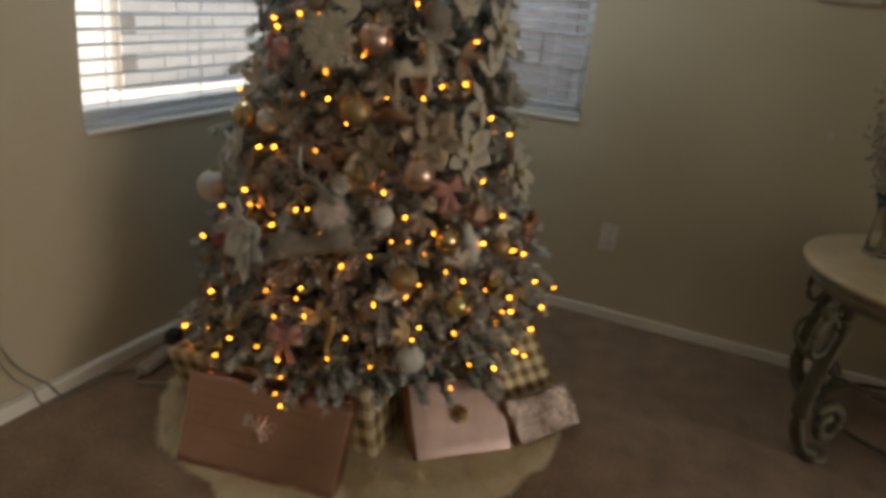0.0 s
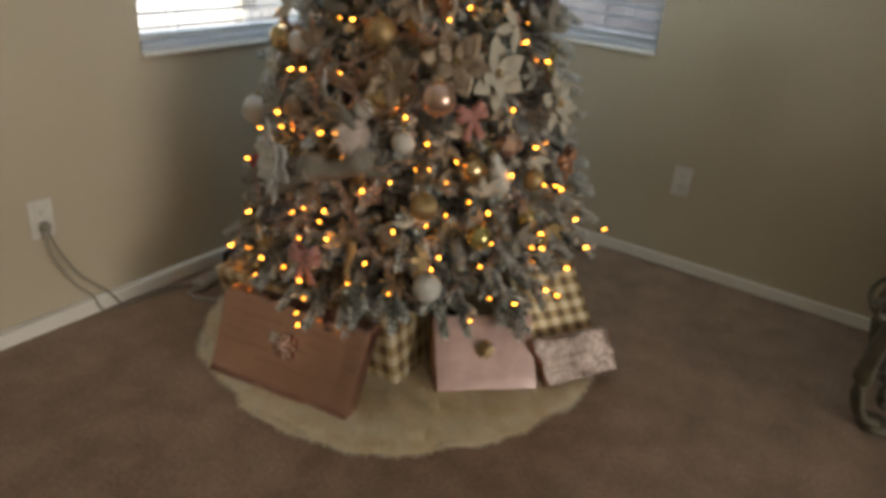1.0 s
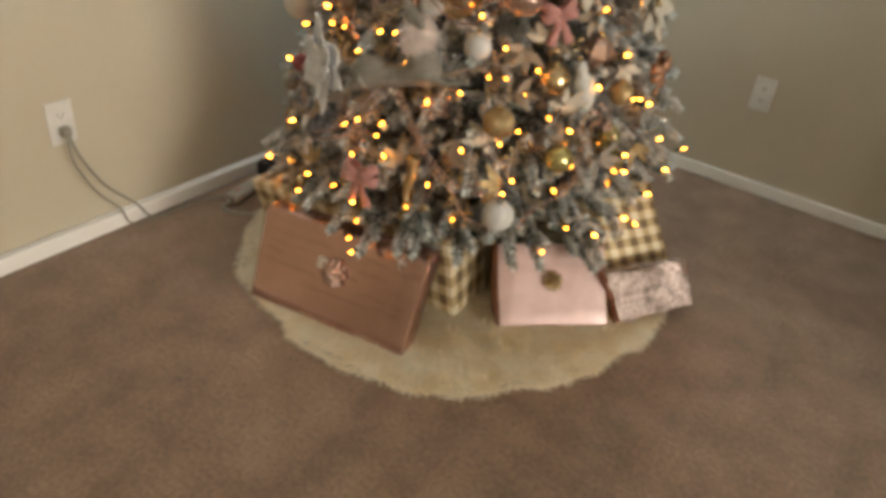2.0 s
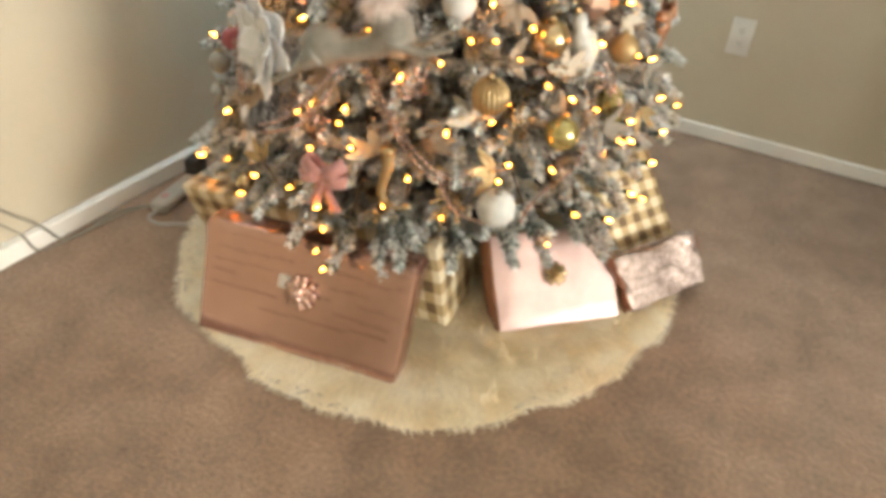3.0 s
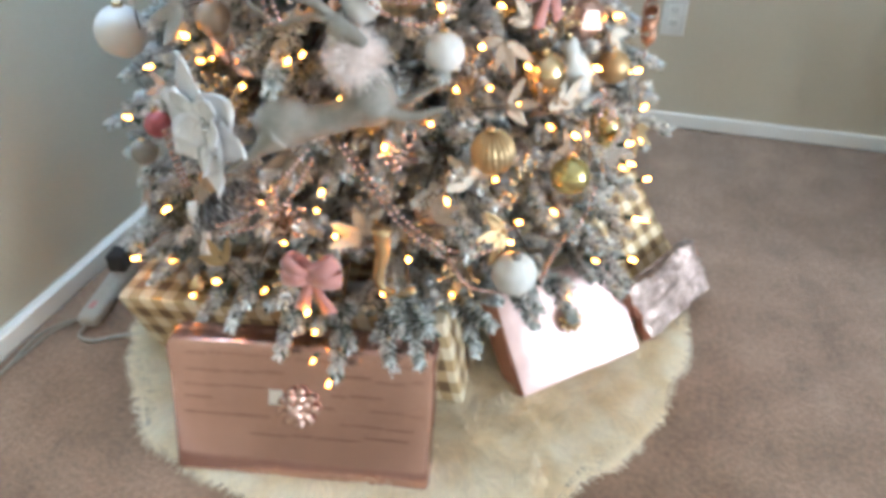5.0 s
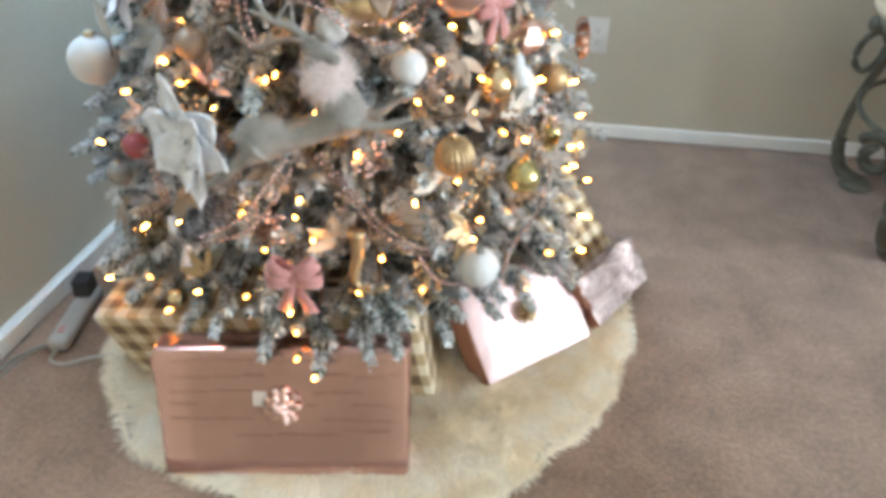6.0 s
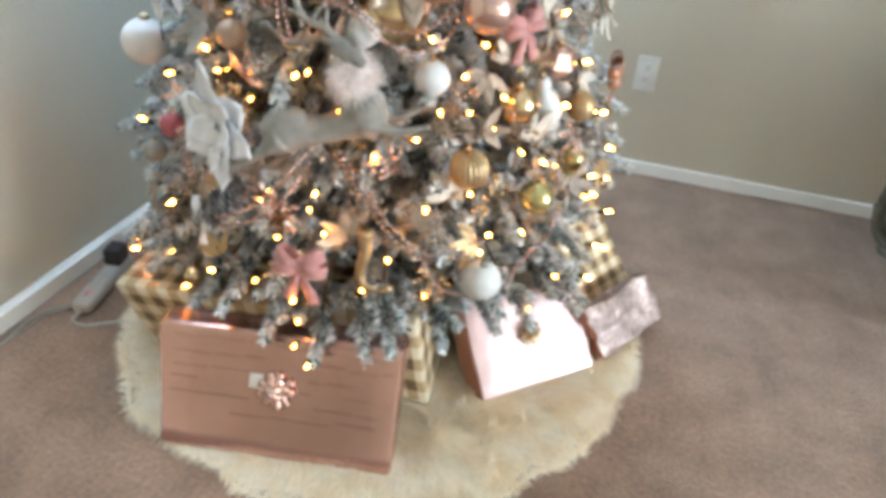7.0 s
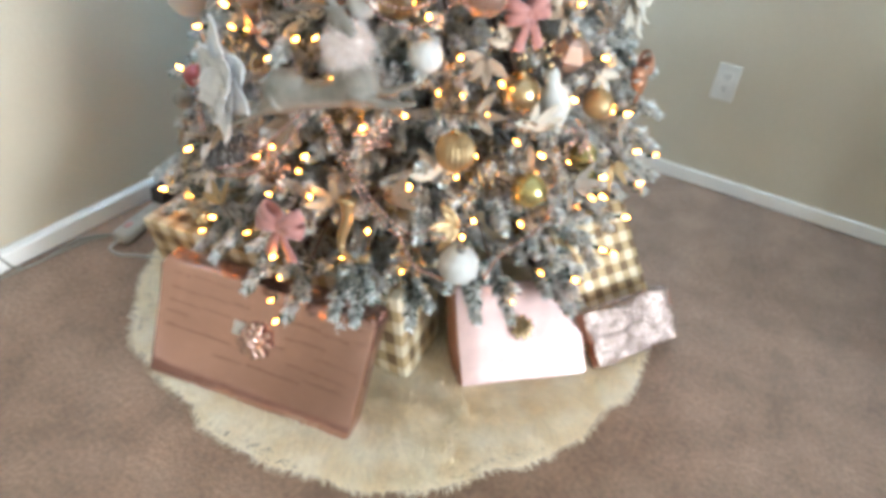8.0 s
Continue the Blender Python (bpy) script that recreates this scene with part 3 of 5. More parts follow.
# locks of hair share a direction, so that the pile lies in tufts
lock = np.array([noise.noise_vector(Vector((p[0] * 16, p[1] * 16, 0.5))) for p in root])
out = np.stack([np.cos(qa), np.sin(qa), np.zeros(N)], 1)
lie = out * (0.35 + 0.8 * qr[:, None] ** 3) + lock * 1.3 + rng.normal(size=(N, 3)) * 0.24
lie[:, 2] = np.abs(lie[:, 2]) * 0.32 + 0.13
lie /= np.linalg.norm(lie, axis=1)[:, None]
hair = (rng.uniform(0.024, 0.046, N) * (1 - 0.35 * qr ** 8))[:, None]
tip = root + lie * hair
tip[:, 2] = np.maximum(tip[:, 2] - 0.006, 0.004)
wide = np.cross(lie, (0, 0, 1.0))
wide /= np.linalg.norm(wide, axis=1)[:, None] + 1e-9
wd = rng.uniform(0.0008, 0.0014, N)[:, None]
mid = root * 0.5 + tip * 0.5 + np.array((0, 0, 0.003))
v = np.stack([root - wide * wd, root + wide * wd, mid + wide * wd * 0.8, mid - wide * wd * 0.8, tip], 1).reshape(-1, 3)
q = np.arange(N)[:, None] * 5
f = [tuple(r) for r in (q + (0, 1, 2, 3))] + [tuple(r) for r in (q + (3, 2, 4))]
me = bpy.data.meshes.new("fur")
me.from_pydata([tuple(p) for p in v], [], f)
me.materials.append(M_FUR)
fur = new("fur", me)
fur.parent = skirt
tagged(fur, "tufted cream pile", kind="stuff")


# ---- gifts ----
def wrapped(name, bl, along, up, deep, size, mats, label, bevel=0.004, group="gifts under the tree", dents=0.0):
    """A wrapped box from its lower left front corner, with the ways along its front, up it and into it."""
    x, z = Vector(along).normalized(), Vector(up)
    z = (z - x * z.dot(x)).normalized()
    y = z.cross(x)
    if y.dot(Vector(deep)) < 0:
        y = -y
    m = Matrix.Translation(bl) @ Matrix((x, y, z)).transposed().to_4x4()
    g = thing(name, label, "gift", m, group)
    w, d, h = size
    bm = boxes(((0, 0, 0), (w, d, h)), bevel=bevel)
    bmesh.ops.subdivide_edges(bm, edges=[e for e in bm.edges if e.calc_length() > 0.03], cuts=5, use_grid_fill=True)
    uv = bm.loops.layers.uv.new("uv")
    bm.normal_update()
    for face in bm.faces:
        n = face.normal
        k = max(range(3), key=lambda i: abs(n[i]))
        if len(mats) > 1 and k == 0:
            face.material_index = 1
        for loop in face.loops:
            c = loop.vert.co
            loop[uv].uv = ((c.y, c.z), (c.x, c.z), (c.x, c.y))[k]
    for v in bm.verts:
        v.co += dents * Vector(noise.noise_vector(v.co * 14 + Vector(bl) * 9))
    part("wrapping", bm, mats, g, smooth=True)
    for p in g.children:
        p.data.set_sharp_from_angle(angle=radians(35))
    # folded paper ends, taped down
    for xx, sgn in ((0, -1), (w, 1)):
        part("end_fold", boxes(((min(xx, xx + sgn * 0.0025), 0.006, h * 0.30), (max(xx, xx + sgn * 0.0025), d - 0.006, h * 0.70)), bevel=0.0008), mats[-1], g, smooth=False)
    return g


def parcel(name, bl, br, tl, tr, into, mats, label, dents=0.002, cuts=7, bevel=0.006, top_into=None, crease=0.0):
    """A loosely wrapped, crooked box: the corners of its front, the way into it at its foot and at its top."""
    bl, br, tl, tr, into = (Vector(c) for c in (bl, br, tl, tr, into))
    top_into = Vector(top_into) if top_into else into
    x = (br - bl).normalized()
    z = (tl - bl) - x * (tl - bl).dot(x)
    z.normalize()
    m = Matrix.Translation(bl) @ Matrix((x, z.cross(x), z)).transposed().to_4x4()
    back = m.inverted()
    front = [back @ c for c in (bl, br, tl, tr)]
    for c in front:
        c.y = 0.0
    turn = back.to_3x3()
    low, high = turn @ into, turn @ top_into
    w, d, h = (br - bl).length, low.length, (tl - bl).length
    bm = boxes(((0, 0, 0), (w, d, h)), bevel=bevel)
    bmesh.ops.subdivide_edges(bm, edges=[e for e in bm.edges if e.calc_length() > 0.03], cuts=cuts, use_grid_fill=True)
    uv = bm.loops.layers.uv.new("uv")
    bm.normal_update()
    for face in bm.faces:
        n = face.normal
        q = max(range(3), key=lambda i: abs(n[i]))
        if len(mats) > 1 and q == 0:
            face.material_index = 1
        for loop in face.loops:
            c = loop.vert.co
            loop[uv].uv = ((c.y, c.z), (c.x, c.z), (c.x, c.y))[q]

    def bend(mesh):
        for v in mesh.verts:
            a, b, c = v.co.x / w, v.co.y / d, v.co.z / h
            flat = (front[0] * (1 - a) + front[1] * a) * (1 - c) + (front[2] * (1 - a) + front[3] * a) * c
            v.co = flat + (low * (1 - c) + high * c) * b
            v.co += dents * Vector(noise.noise_vector(v.co * 14 + bl * 9)) + crease * Vector(noise.noise_vector(v.co * 55 + bl * 3))

    bend(bm)
    g = thing(name, label, "gift", m, "gifts under the tree")
    p = part("wrapping", bm, mats, g, smooth=True)
    p.data.set_sharp_from_angle(angle=radians(32))
    # paper flaps folded over both ends and the long seam on top
    for xx, sgn in ((0, -1), (w, 1)):
        flap = bmesh.new()
        near, far = xx - sgn * 0.001, xx + sgn * 0.0022
        rows = [[flap.verts.new((q, y * d, z * h)) for y, z in ((0.06, 0.94), (0.94, 0.94), (0.66, 0.42), (0.34, 0.42))] for q in (near, far)]
        flap.faces.new(rows[1])
        for q in range(4):
            flap.faces.new((rows[0][q], rows[0][(q + 1) % 4], rows[1][(q + 1) % 4], rows[1][q]))
        bmesh.ops.recalc_face_normals(flap, faces=flap.faces)
        lay = flap.loops.layers.uv.new("uv")
        for face in flap.faces:
            for loop in face.loops:
                loop[lay].uv = (loop.vert.co.y, loop.vert.co.z)
        bend(flap)
        part("end_fold", flap, mats[-1], g, smooth=False)
    seam = boxes(((0.004, d * 0.60, h - 0.001), (w - 0.004, d * 0.60 + 0.004, h + 0.0015)))
    bend(seam)
    part("paper_seam", seam, mats[0], g, smooth=False)
    return g


# long gingham box lying behind, wider at its top
parcel("gift_box", (0.372, -1.425, 0.022), (1.000, -1.385, 0.024), (0.292, -1.430, 0.168), (0.962, -1.405, 0.226), (-0.02, 0.17, 0.0), [M_GINGHAM],
       "long gift box in gold and cream gingham paper", dents=0.003, top_into=(-0.03, 0.22, -0.01))
# wide copper box leaning on it
copper = parcel("gift_box", (0.545, -1.662, 0.014), (0.989, -1.586, 0.014), (0.502, -1.556, 0.222), (0.969, -1.472, 0.231), (-0.010, 0.062, -0.006), [M_COPPER],
                "rose-gold foil gift box printed with faint script", dents=0.0012, bevel=0.009)
# blush box leaning back
blush = wrapped("gift_box", (1.108, -1.346, 0.036), (0.206, 0.202, 0), (-0.09, 0.09, 0.168), (-0.5, 0.5, 0.5), (0.288, 0.075, 0.210), [M_BLUSH, M_BLUSH_SIDE], "blush pink foil gift box with a gold bow", bevel=0.006, dents=0.003)
# crushed silver packet
parcel("gift_packet", (1.338, -1.108, 0.030), (1.450, -0.892, 0.028), (1.268, -1.120, 0.158), (1.372, -0.872, 0.142), (-0.022, 0.010, -0.014), [M_SILVER, M_BLUSH_SIDE],
       "crumpled silver-pink foil packet at the skirt's edge", dents=0.007, cuts=16, bevel=0.004, crease=0.006)
# gingham box tipped back behind the packet
parcel("gift_box", (1.292, -1.070, 0.024), (1.400, -0.868, 0.024), (1.120, -1.035, 0.305), (1.238, -0.838, 0.305), (-0.085, 0.03, 0.0), [M_GINGHAM],
       "gift box in gold and black gingham paper tipped back", dents=0.003)


def script_lines(parent, w, h):
    """Rows of print on the copper paper: plain bars of uneven length."""
    rng = random.Random(3)
    bm = bmesh.new()
    for r in range(6):
        x, zz = 0.012, h - 0.022 - r * 0.027
        while x < w - 0.03:
            ln = rng.uniform(0.02, 0.08)
            if rng.random() < 0.78 - 0.06 * r:
                low = zz + rng.uniform(-0.004, 0.004)
                box(bm, (x, -0.0016, low), (min(x + ln, w - 0.012), -0.0010, low + rng.uniform(0.0018, 0.0055)))
            x += ln + rng.uniform(0.004, 0.010)
    tagged(part("printed_line", bm, M_SCRIPT, parent, smooth=False), "faint rows of print", kind="stuff")


script_lines(copper, 0.449, 0.236)


def rosette(parent, place, radius, mat, name="bow"):
    """A stick-on bow of curled foil loops; local y looks out of the paper."""
    rng = random.Random(7)
    hub = part(name, boxes(((-radius * 0.3, -0.003, -radius * 0.3), (radius * 0.3, 0.0, radius * 0.3)), bevel=0.001), mat, parent, m=Matrix.Translation(place), smooth=False)
    for ring, count, size, lift in ((0, 9, 1.0, 0.25), (1, 7, 0.75, 0.75), (2, 4, 0.5, 1.3)):
        for k in range(count):
            a = 2 * math.pi * k / count + ring * 0.4 + rng.uniform(-0.1, 0.1)
            pts = []
            for s in range(9):
                u = math.pi * s / 8
                rr = radius * size * math.sin(u) * 0.95
                hh = radius * (0.12 + lift * 0.35 * (1 - math.cos(u)) * 0.6 + 0.1 * ring)
                pts.append((rr * math.cos(a), -hh, rr * math.sin(a)))
            part("loop", strip(pts, radius * 0.34, (-math.sin(a), 0, math.cos(a)), 0.0008), mat, hub)
    return hub


rosette(copper, (0.219, -0.002, 0.135), 0.038, M_ROSE)
part("gift_tag", boxes(((0.166, -0.0045, 0.135), (0.190, -0.003, 0.162)), bevel=0.0006), M_PLATE, copper, "small pale paper tag", smooth=False)
rosette(blush, (0.142, -0.004, 0.112), 0.028, M_GOLD)


# ---- ornaments ----
def on(az, z, out=0.0):
    """A place on the tree's outside at an azimuth in degrees and a height."""
    r = spread(z) + out
    return Vector((TX + r * math.cos(radians(az)), TY + r * math.sin(radians(az)), z))


def outward(p, lift=0.25):
    d = Vector((p[0] - TX, p[1] - TY, 0)).normalized()
    return d + Vector((0, 0, lift))


def ball_ornament(place, radius, mat, label, cap=M_GOLD, ribs=0):
    b = thing("ball_ornament", label, "ornament", pose(*place, random.uniform(-8, 8), random.uniform(-8, 8), random.uniform(0, 360)), "hanging ornaments")
    bm = bmesh.new()
    bmesh.ops.create_uvsphere(bm, u_segments=132 if ribs else 36, v_segments=20, radius=radius)
    if ribs:
        for v in bm.verts:
            a = math.atan2(v.co.y, v.co.x)
            v.co *= 1 + 0.035 * math.cos(ribs * a)
    part("ball", bm, mat, b)
    part("cap", lathe([(0.0, radius * 0.97), (radius * 0.22, radius * 0.97), (radius * 0.22, radius * 1.17), (radius * 0.15, radius * 1.2), (0, radius * 1.2)], 14), cap, b, "small metal cap")
    ring = [(radius * 0.12 * math.cos(t), 0, radius * 1.27 + radius * 0.12 * math.sin(t)) for t in (2 * math.pi * k / 12 for k in range(13))]
    part("loop", tube(ring, 0.0007, 5), cap, b)
    return b


ball_ornament((0.341, -1.272, 0.655), 0.045, M_WHITE, "large white satin ball ornament on the tree")
ball_ornament((1.08, -1.388, 0.366), 0.037, M_PEARL, "pearly white glitter ball hanging above the gifts", M_CHAMPAGNE)
ball_ornament((0.954, -1.354, 0.712), 0.029, M_WHITE, "small matt white ball ornament on the tree")
ball_ornament((1.03, -1.356, 0.564), 0.034, M_GOLDMATT, "ribbed matt gold ball ornament on the tree", ribs=22)
ball_ornament((1.03, -1.325, 0.83), 0.042, M_ROSE, "shiny rose-gold ball ornament on the tree")
ball_ornament((1.077, -1.222, 0.643), 0.036, M_GOLD, "bright mirrored gold ball ornament on the tree")
ball_ornament((1.176, -1.076, 0.494), 0.030, M_LIME, "greenish gold ball ornament on the tree")
ball_ornament((1.14, -1.257, 0.484), 0.033, M_LIME, "greenish gold ball ornament on the tree")
ball_ornament((1.175, -1.06, 0.60), 0.030, M_GOLDMATT, "matt gold ball ornament on the tree")
ball_ornament((0.867, -1.315, 0.80), 0.058, M_GOLD, "large bright gold ball ornament on the tree")
ball_ornament((0.842, -1.32, 0.956), 0.040, M_GOLDMATT, "matt gold ball ornament on the tree")
ball_ornament((0.859, -1.275, 1.13), 0.044, M_ROSE, "rose-gold ball ornament on the tree")
ball_ornament((0.594, -1.345, 0.898), 0.031, M_WHITE, "small matt white ball ornament on the tree")
ball_ornament((0.488, -1.30, 0.888), 0.040, M_GOLD, "bright gold ball ornament on the tree")
ball_ornament((0.465, -1.389, 0.549), 0.023, M_BURGUNDY, "small burgundy ball ornament on the tree")
ball_ornament((0.404, -1.369, 0.478), 0.023, M_CHAMPAGNE, "small champagne glitter ball ornament on the tree")
ball_ornament((0.838, -1.37, 0.775), 0.027, M_PEARL, "small pearly glitter ball ornament on the tree")
ball_ornament((0.60, -1.375, 0.735), 0.027, M_BRONZE, "small bronze glitter ball ornament on the tree")
ball_ornament((1.17, -0.98, 0.40), 0.024, M_LIME, "small greenish gold ball ornament on the tree")
ball_ornament((0.70, -1.30, 1.21), 0.034, M_BRONZE, "bronze glitter ball ornament on the tree")
ball_ornament((0.98, -1.19, 1.20), 0.034, M_CHAMPAGNE, "champagne glitter ball ornament on the tree")
ball_ornament((0.50, -1.43, 0.245), 0.020, M_GOLD, "small bright gold ball ornament over a gift")
ball_ornament((0.93, -1.37, 0.45), 0.024, M_BRONZE, "small bronze glitter ball ornament on the tree")


def gem_ornament(place, radius):
    g = thing("gem_ornament", "faceted rose-gold gem ornament on the tree", "ornament", pose(*place, 12, 8, 20), "hanging ornaments")
    part("gem", lathe([(0, -1.35 * radius), (radius * 0.6, -radius * 0.6), (radius, 0.0), (radius * 0.62, radius * 0.62), (0.0, radius * 0.85)], 7), M_ROSE, g, smooth=False)
    part("cap", lathe([(0, radius * 0.8), (radius * 0.2, radius * 0.8), (radius * 0.2, radius), (0, radius)], 10), M_GOLD, g)


gem_ornament((1.118, -1.115, 0.70), 0.042)
gem_ornament((0.64, -1.33, 0.80), 0.030)


def finial(place):
    f = thing("drop_ornament", "long white glitter drop ornament on the tree", "ornament", pose(*place, 14, -10, 0), "hanging ornaments")
    part("drop", lathe([(0, -0.085), (0.008, -0.06), (0.026, -0.02), (0.031, 0.005), (0.024, 0.03), (0.013, 0.042), (0.016, 0.055), (0.012, 0.068), (0, 0.075)], 20), M_PEARL, f)
    part("cap", lathe([(0, 0.072), (0.007, 0.072), (0.006, 0.083), (0, 0.084)], 10), M_GOLD, f)


finial((1.118, -1.15, 0.613))


def petal(length, width, curl, wave=0.0):
    """A pointed petal along local y, cupped and curling towards z at its tip."""
    bm = bmesh.new()
    rows = []
    for i in range(9):
        u = i / 8
        w = width * math.sin(math.pi * min(1, 0.08 + 0.92 * u)) ** 0.75 * (1 - 0.35 * u) * 0.5 + 0.0004
        rows.append([(s * w, u * length, curl * length * (u * u - 0.25 * u) + 0.18 * w * s * s + wave * math.sin(9 * u + 3 * s)) for s in (-1, -0.5, 0, 0.5, 1)])
    top = [[bm.verts.new(p) for p in r] for r in rows]
    low = [[bm.verts.new((p[0], p[1], p[2] - 0.0012)) for p in r] for r in rows]
    for i in range(8):
        for k in range(4):
            bm.faces.new((top[i][k], top[i][k + 1], top[i + 1][k + 1], top[i + 1][k]))
            bm.faces.new((low[i][k], low[i + 1][k], low[i + 1][k + 1], low[i][k + 1]))
        bm.faces.new((top[i][0], top[i + 1][0], low[i + 1][0], low[i][0]))
        bm.faces.new((top[i][4], low[i][4], low[i + 1][4], top[i + 1][4]))
    bm.faces.new([top[0][k] for k in range(5)][::-1] + [low[0][k] for k in range(5)])
    bm.faces.new([top[8][k] for k in range(5)] + [low[8][k] for k in range(5)][::-1])
    return bm


def poinsettia(place, radius, mat, label, roll=0.0, lift=0.25, squeeze=1.0, heart=M_GOLD, broad=0.62, ruffle=0.0025):
    p = thing("poinsettia", label, "artificial flower", facing(place, outward(place, lift), roll), "tree flowers")
    for ring, count, size, curl in ((0, 6, 1.0, 0.10), (1, 5, 0.68, 0.30)):
        first = None
        for k in range(count):
            tilt = random.uniform(-8, 8)
            at = pose(0, 0, 0.006 * ring) @ pose(0, 0, 0, 0, 0, 360 * k / count + 31 * ring) @ pose(0, 0.006, 0, tilt + 10 * ring, random.uniform(-12, 12), 0)
            if squeeze != 1.0:
                at = Matrix.Diagonal((squeeze, 1, 1, 1)) @ at
            if first is None:
                first = part("petal", petal(radius * size, radius * broad * size, curl, ruffle), mat, p, m=at)
            else:
                again("petal", first.data, p, at)
    bm = bmesh.new()
    for k in range(7):
        a = 2.4 * k
        blob(bm, (0.0045 * math.sqrt(k) * math.cos(a), 0.0045 * math.sqrt(k) * math.sin(a), 0.014), (0.004, 0.004, 0.005), steps=5)
    part("heart", bm, heart, p, "cluster of small berries")
    return p


poinsettia((0.603, -1.447, 0.597), 0.112, M_WHITEPETAL, "white frosted poinsettia clipped to the tree", 8, 0.05, 0.62, M_WHITEPETAL, 0.85, 0.0035)
poinsettia((1.088, -1.165, 0.880), 0.092, M_CREAM, "large cream glitter poinsettia clipped to the tree", 0, 0.2, 0.8, M_GOLD, 0.75, 0.004)
poinsettia((1.020, -1.250, 0.905), 0.085, M_BRONZE, "bronze glitter poinsettia clipped to the tree", 20, 0.25, 1.0, M_GOLD, 0.8, 0.004)
poinsettia((1.165, -0.965, 0.79), 0.085, M_CREAM, "cream glitter poinsettia clipped to the tree", 10)
poinsettia((1.08, -1.0, 1.17), 0.085, M_CREAM, "cream glitter poinsettia clipped to the tree", 33)
poinsettia((0.90, -1.34, 0.86), 0.075, M_BRONZE, "bronze glitter poinsettia clipped to the tree", 5)
poinsettia((0.52, -1.27, 1.02), 0.075, M_WHITEPETAL, "white frosted poinsettia clipped to the tree", 50)
poinsettia((0.45, -1.30, 0.80), 0.07, M_WHITEPETAL, "white frosted poinsettia clipped to the tree", 25)


def leaf_spray(place, length, mat, label, turn, count=3):
    s = thing("leaf_spray", label, "artificial leaves", facing(place, outward(place, 0.3), turn), "tree leaves")
    part("stem", tube([(0, -0.05, -0.02), (0, 0, 0), (0, 0.015, 0.004)], 0.0015, 6), M_BARK, s)
    first = None
    for k in range(count):
        at = pose(0, 0, 0.002 * k, random.uniform(-5, 18), random.uniform(-15, 15), (k - (count - 1) / 2) * 48 + random.uniform(-8, 8))
        if first is None:
            first = part("leaf", petal(length, length * 0.42, 0.15, 0.001), mat, s, m=at)
        else:
            again("leaf", first.data, s, at)


for az, z, size, mat, word, turn in (
        (-16, 1.06, 0.09, M_CREAM, "cream velvet", 20), (-5, 0.985, 0.085, M_CHAMPAGNE, "champagne glitter", -60), (-22, 0.99, 0.08, M_CREAM, "cream velvet", 100),
        (-40, 1.14, 0.07, M_CHAMPAGNE, "champagne glitter", 30), (-92, 1.00, 0.075, M_CHAMPAGNE, "champagne glitter", -40), (-112, 0.98, 0.08, M_CREAM, "cream velvet", 70),
        (-60, 1.03, 0.06, M_BRONZE, "bronze glitter", 150), (-95, 0.90, 0.07, M_BRONZE, "bronze glitter", 10), (-118, 1.12, 0.07, M_CHAMPAGNE, "champagne glitter", -20),
        (-72, 1.20, 0.07, M_CREAM, "cream velvet", 80), (-30, 1.24, 0.075, M_CHAMPAGNE, "champagne glitter", -30), (-4, 0.88, 0.07, M_LIME, "gold glitter", 40),
        (-50, 0.42, 0.06, M_GOLDMATT, "gold glitter", 90), (-10, 0.475, 0.055, M_GOLDMATT, "gold glitter", 200), (-116, 0.80, 0.07, M_CREAM, "cream velvet", 30),
        (-108, 0.75, 0.065, M_CHAMPAGNE, "champagne glitter", 120), (-128, 0.72, 0.06, M_CREAM, "cream velvet", -30), (-84, 0.84, 0.06, M_CHAMPAGNE, "champagne glitter", 60),
        (-63, 0.47, 0.05, M_BRONZE, "bronze glitter", -70), (-42, 0.73, 0.05, M_BRONZE, "bronze glitter", 30), (-35, 0.52, 0.05, M_BRONZE, "bronze glitter", 70),
        (-14, 0.86, 0.06, M_CHAMPAGNE, "champagne glitter", 70), (-48, 0.62, 0.05, M_BRONZE, "bronze glitter", -90), (-100, 0.36, 0.05, M_GOLDMATT, "gold glitter", 40)):
    leaf_spray(on(az, z, -0.012), size, mat, f"{word} leaf spray tucked between the branches", turn)
# smaller ones deeper in, between the branches
deep = random.Random(12)
for k in range(34):
    mat, word = ((M_BRONZE, "bronze glitter"), (M_CHAMPAGNE, "champagne glitter"), (M_ROSE, "rose-gold"), (M_CREAM, "cream velvet"), (M_TAN, "tan velvet"))[k % 5]
    leaf_spray(on(-128 + 4.1 * k, 0.40 + 0.84 * ((k * 0.618) % 1.0), -0.035), deep.uniform(0.045, 0.07), mat, f"{word} leaf spray set deep between the branches", deep.uniform(0, 360), 4)


def berry_pick(place, mat, label, turn):
    """A glitter pick: thin stems that end in small berries."""
    p = thing("berry_pick", label, "artificial berries", facing(place, outward(place, 0.3), turn), "berry picks")
    for k in range(6):
        a = radians(-75 + 30 * k + random.uniform(-8, 8))
        ln = random.uniform(0.030, 0.055)
        end = Vector((ln * math.sin(a), ln * math.cos(a), random.uniform(0.0, 0.018)))
        stem = part("stem", tube([Vector((0, -0.02, -0.012)), end * 0.5 + Vector((0, 0, 0.004)), end], 0.0009, 5), mat, p)
        for u in (0.6, 0.8, 1.0):
            bm = bmesh.new()
            bmesh.ops.create_icosphere(bm, subdivisions=2, radius=0.0042 * (0.7 + 0.4 * u), matrix=Matrix.Translation(end * u + Vector((random.uniform(-1, 1), random.uniform(-1, 1), 0.5)) * 0.004))
            part("berry", bm, mat, stem)


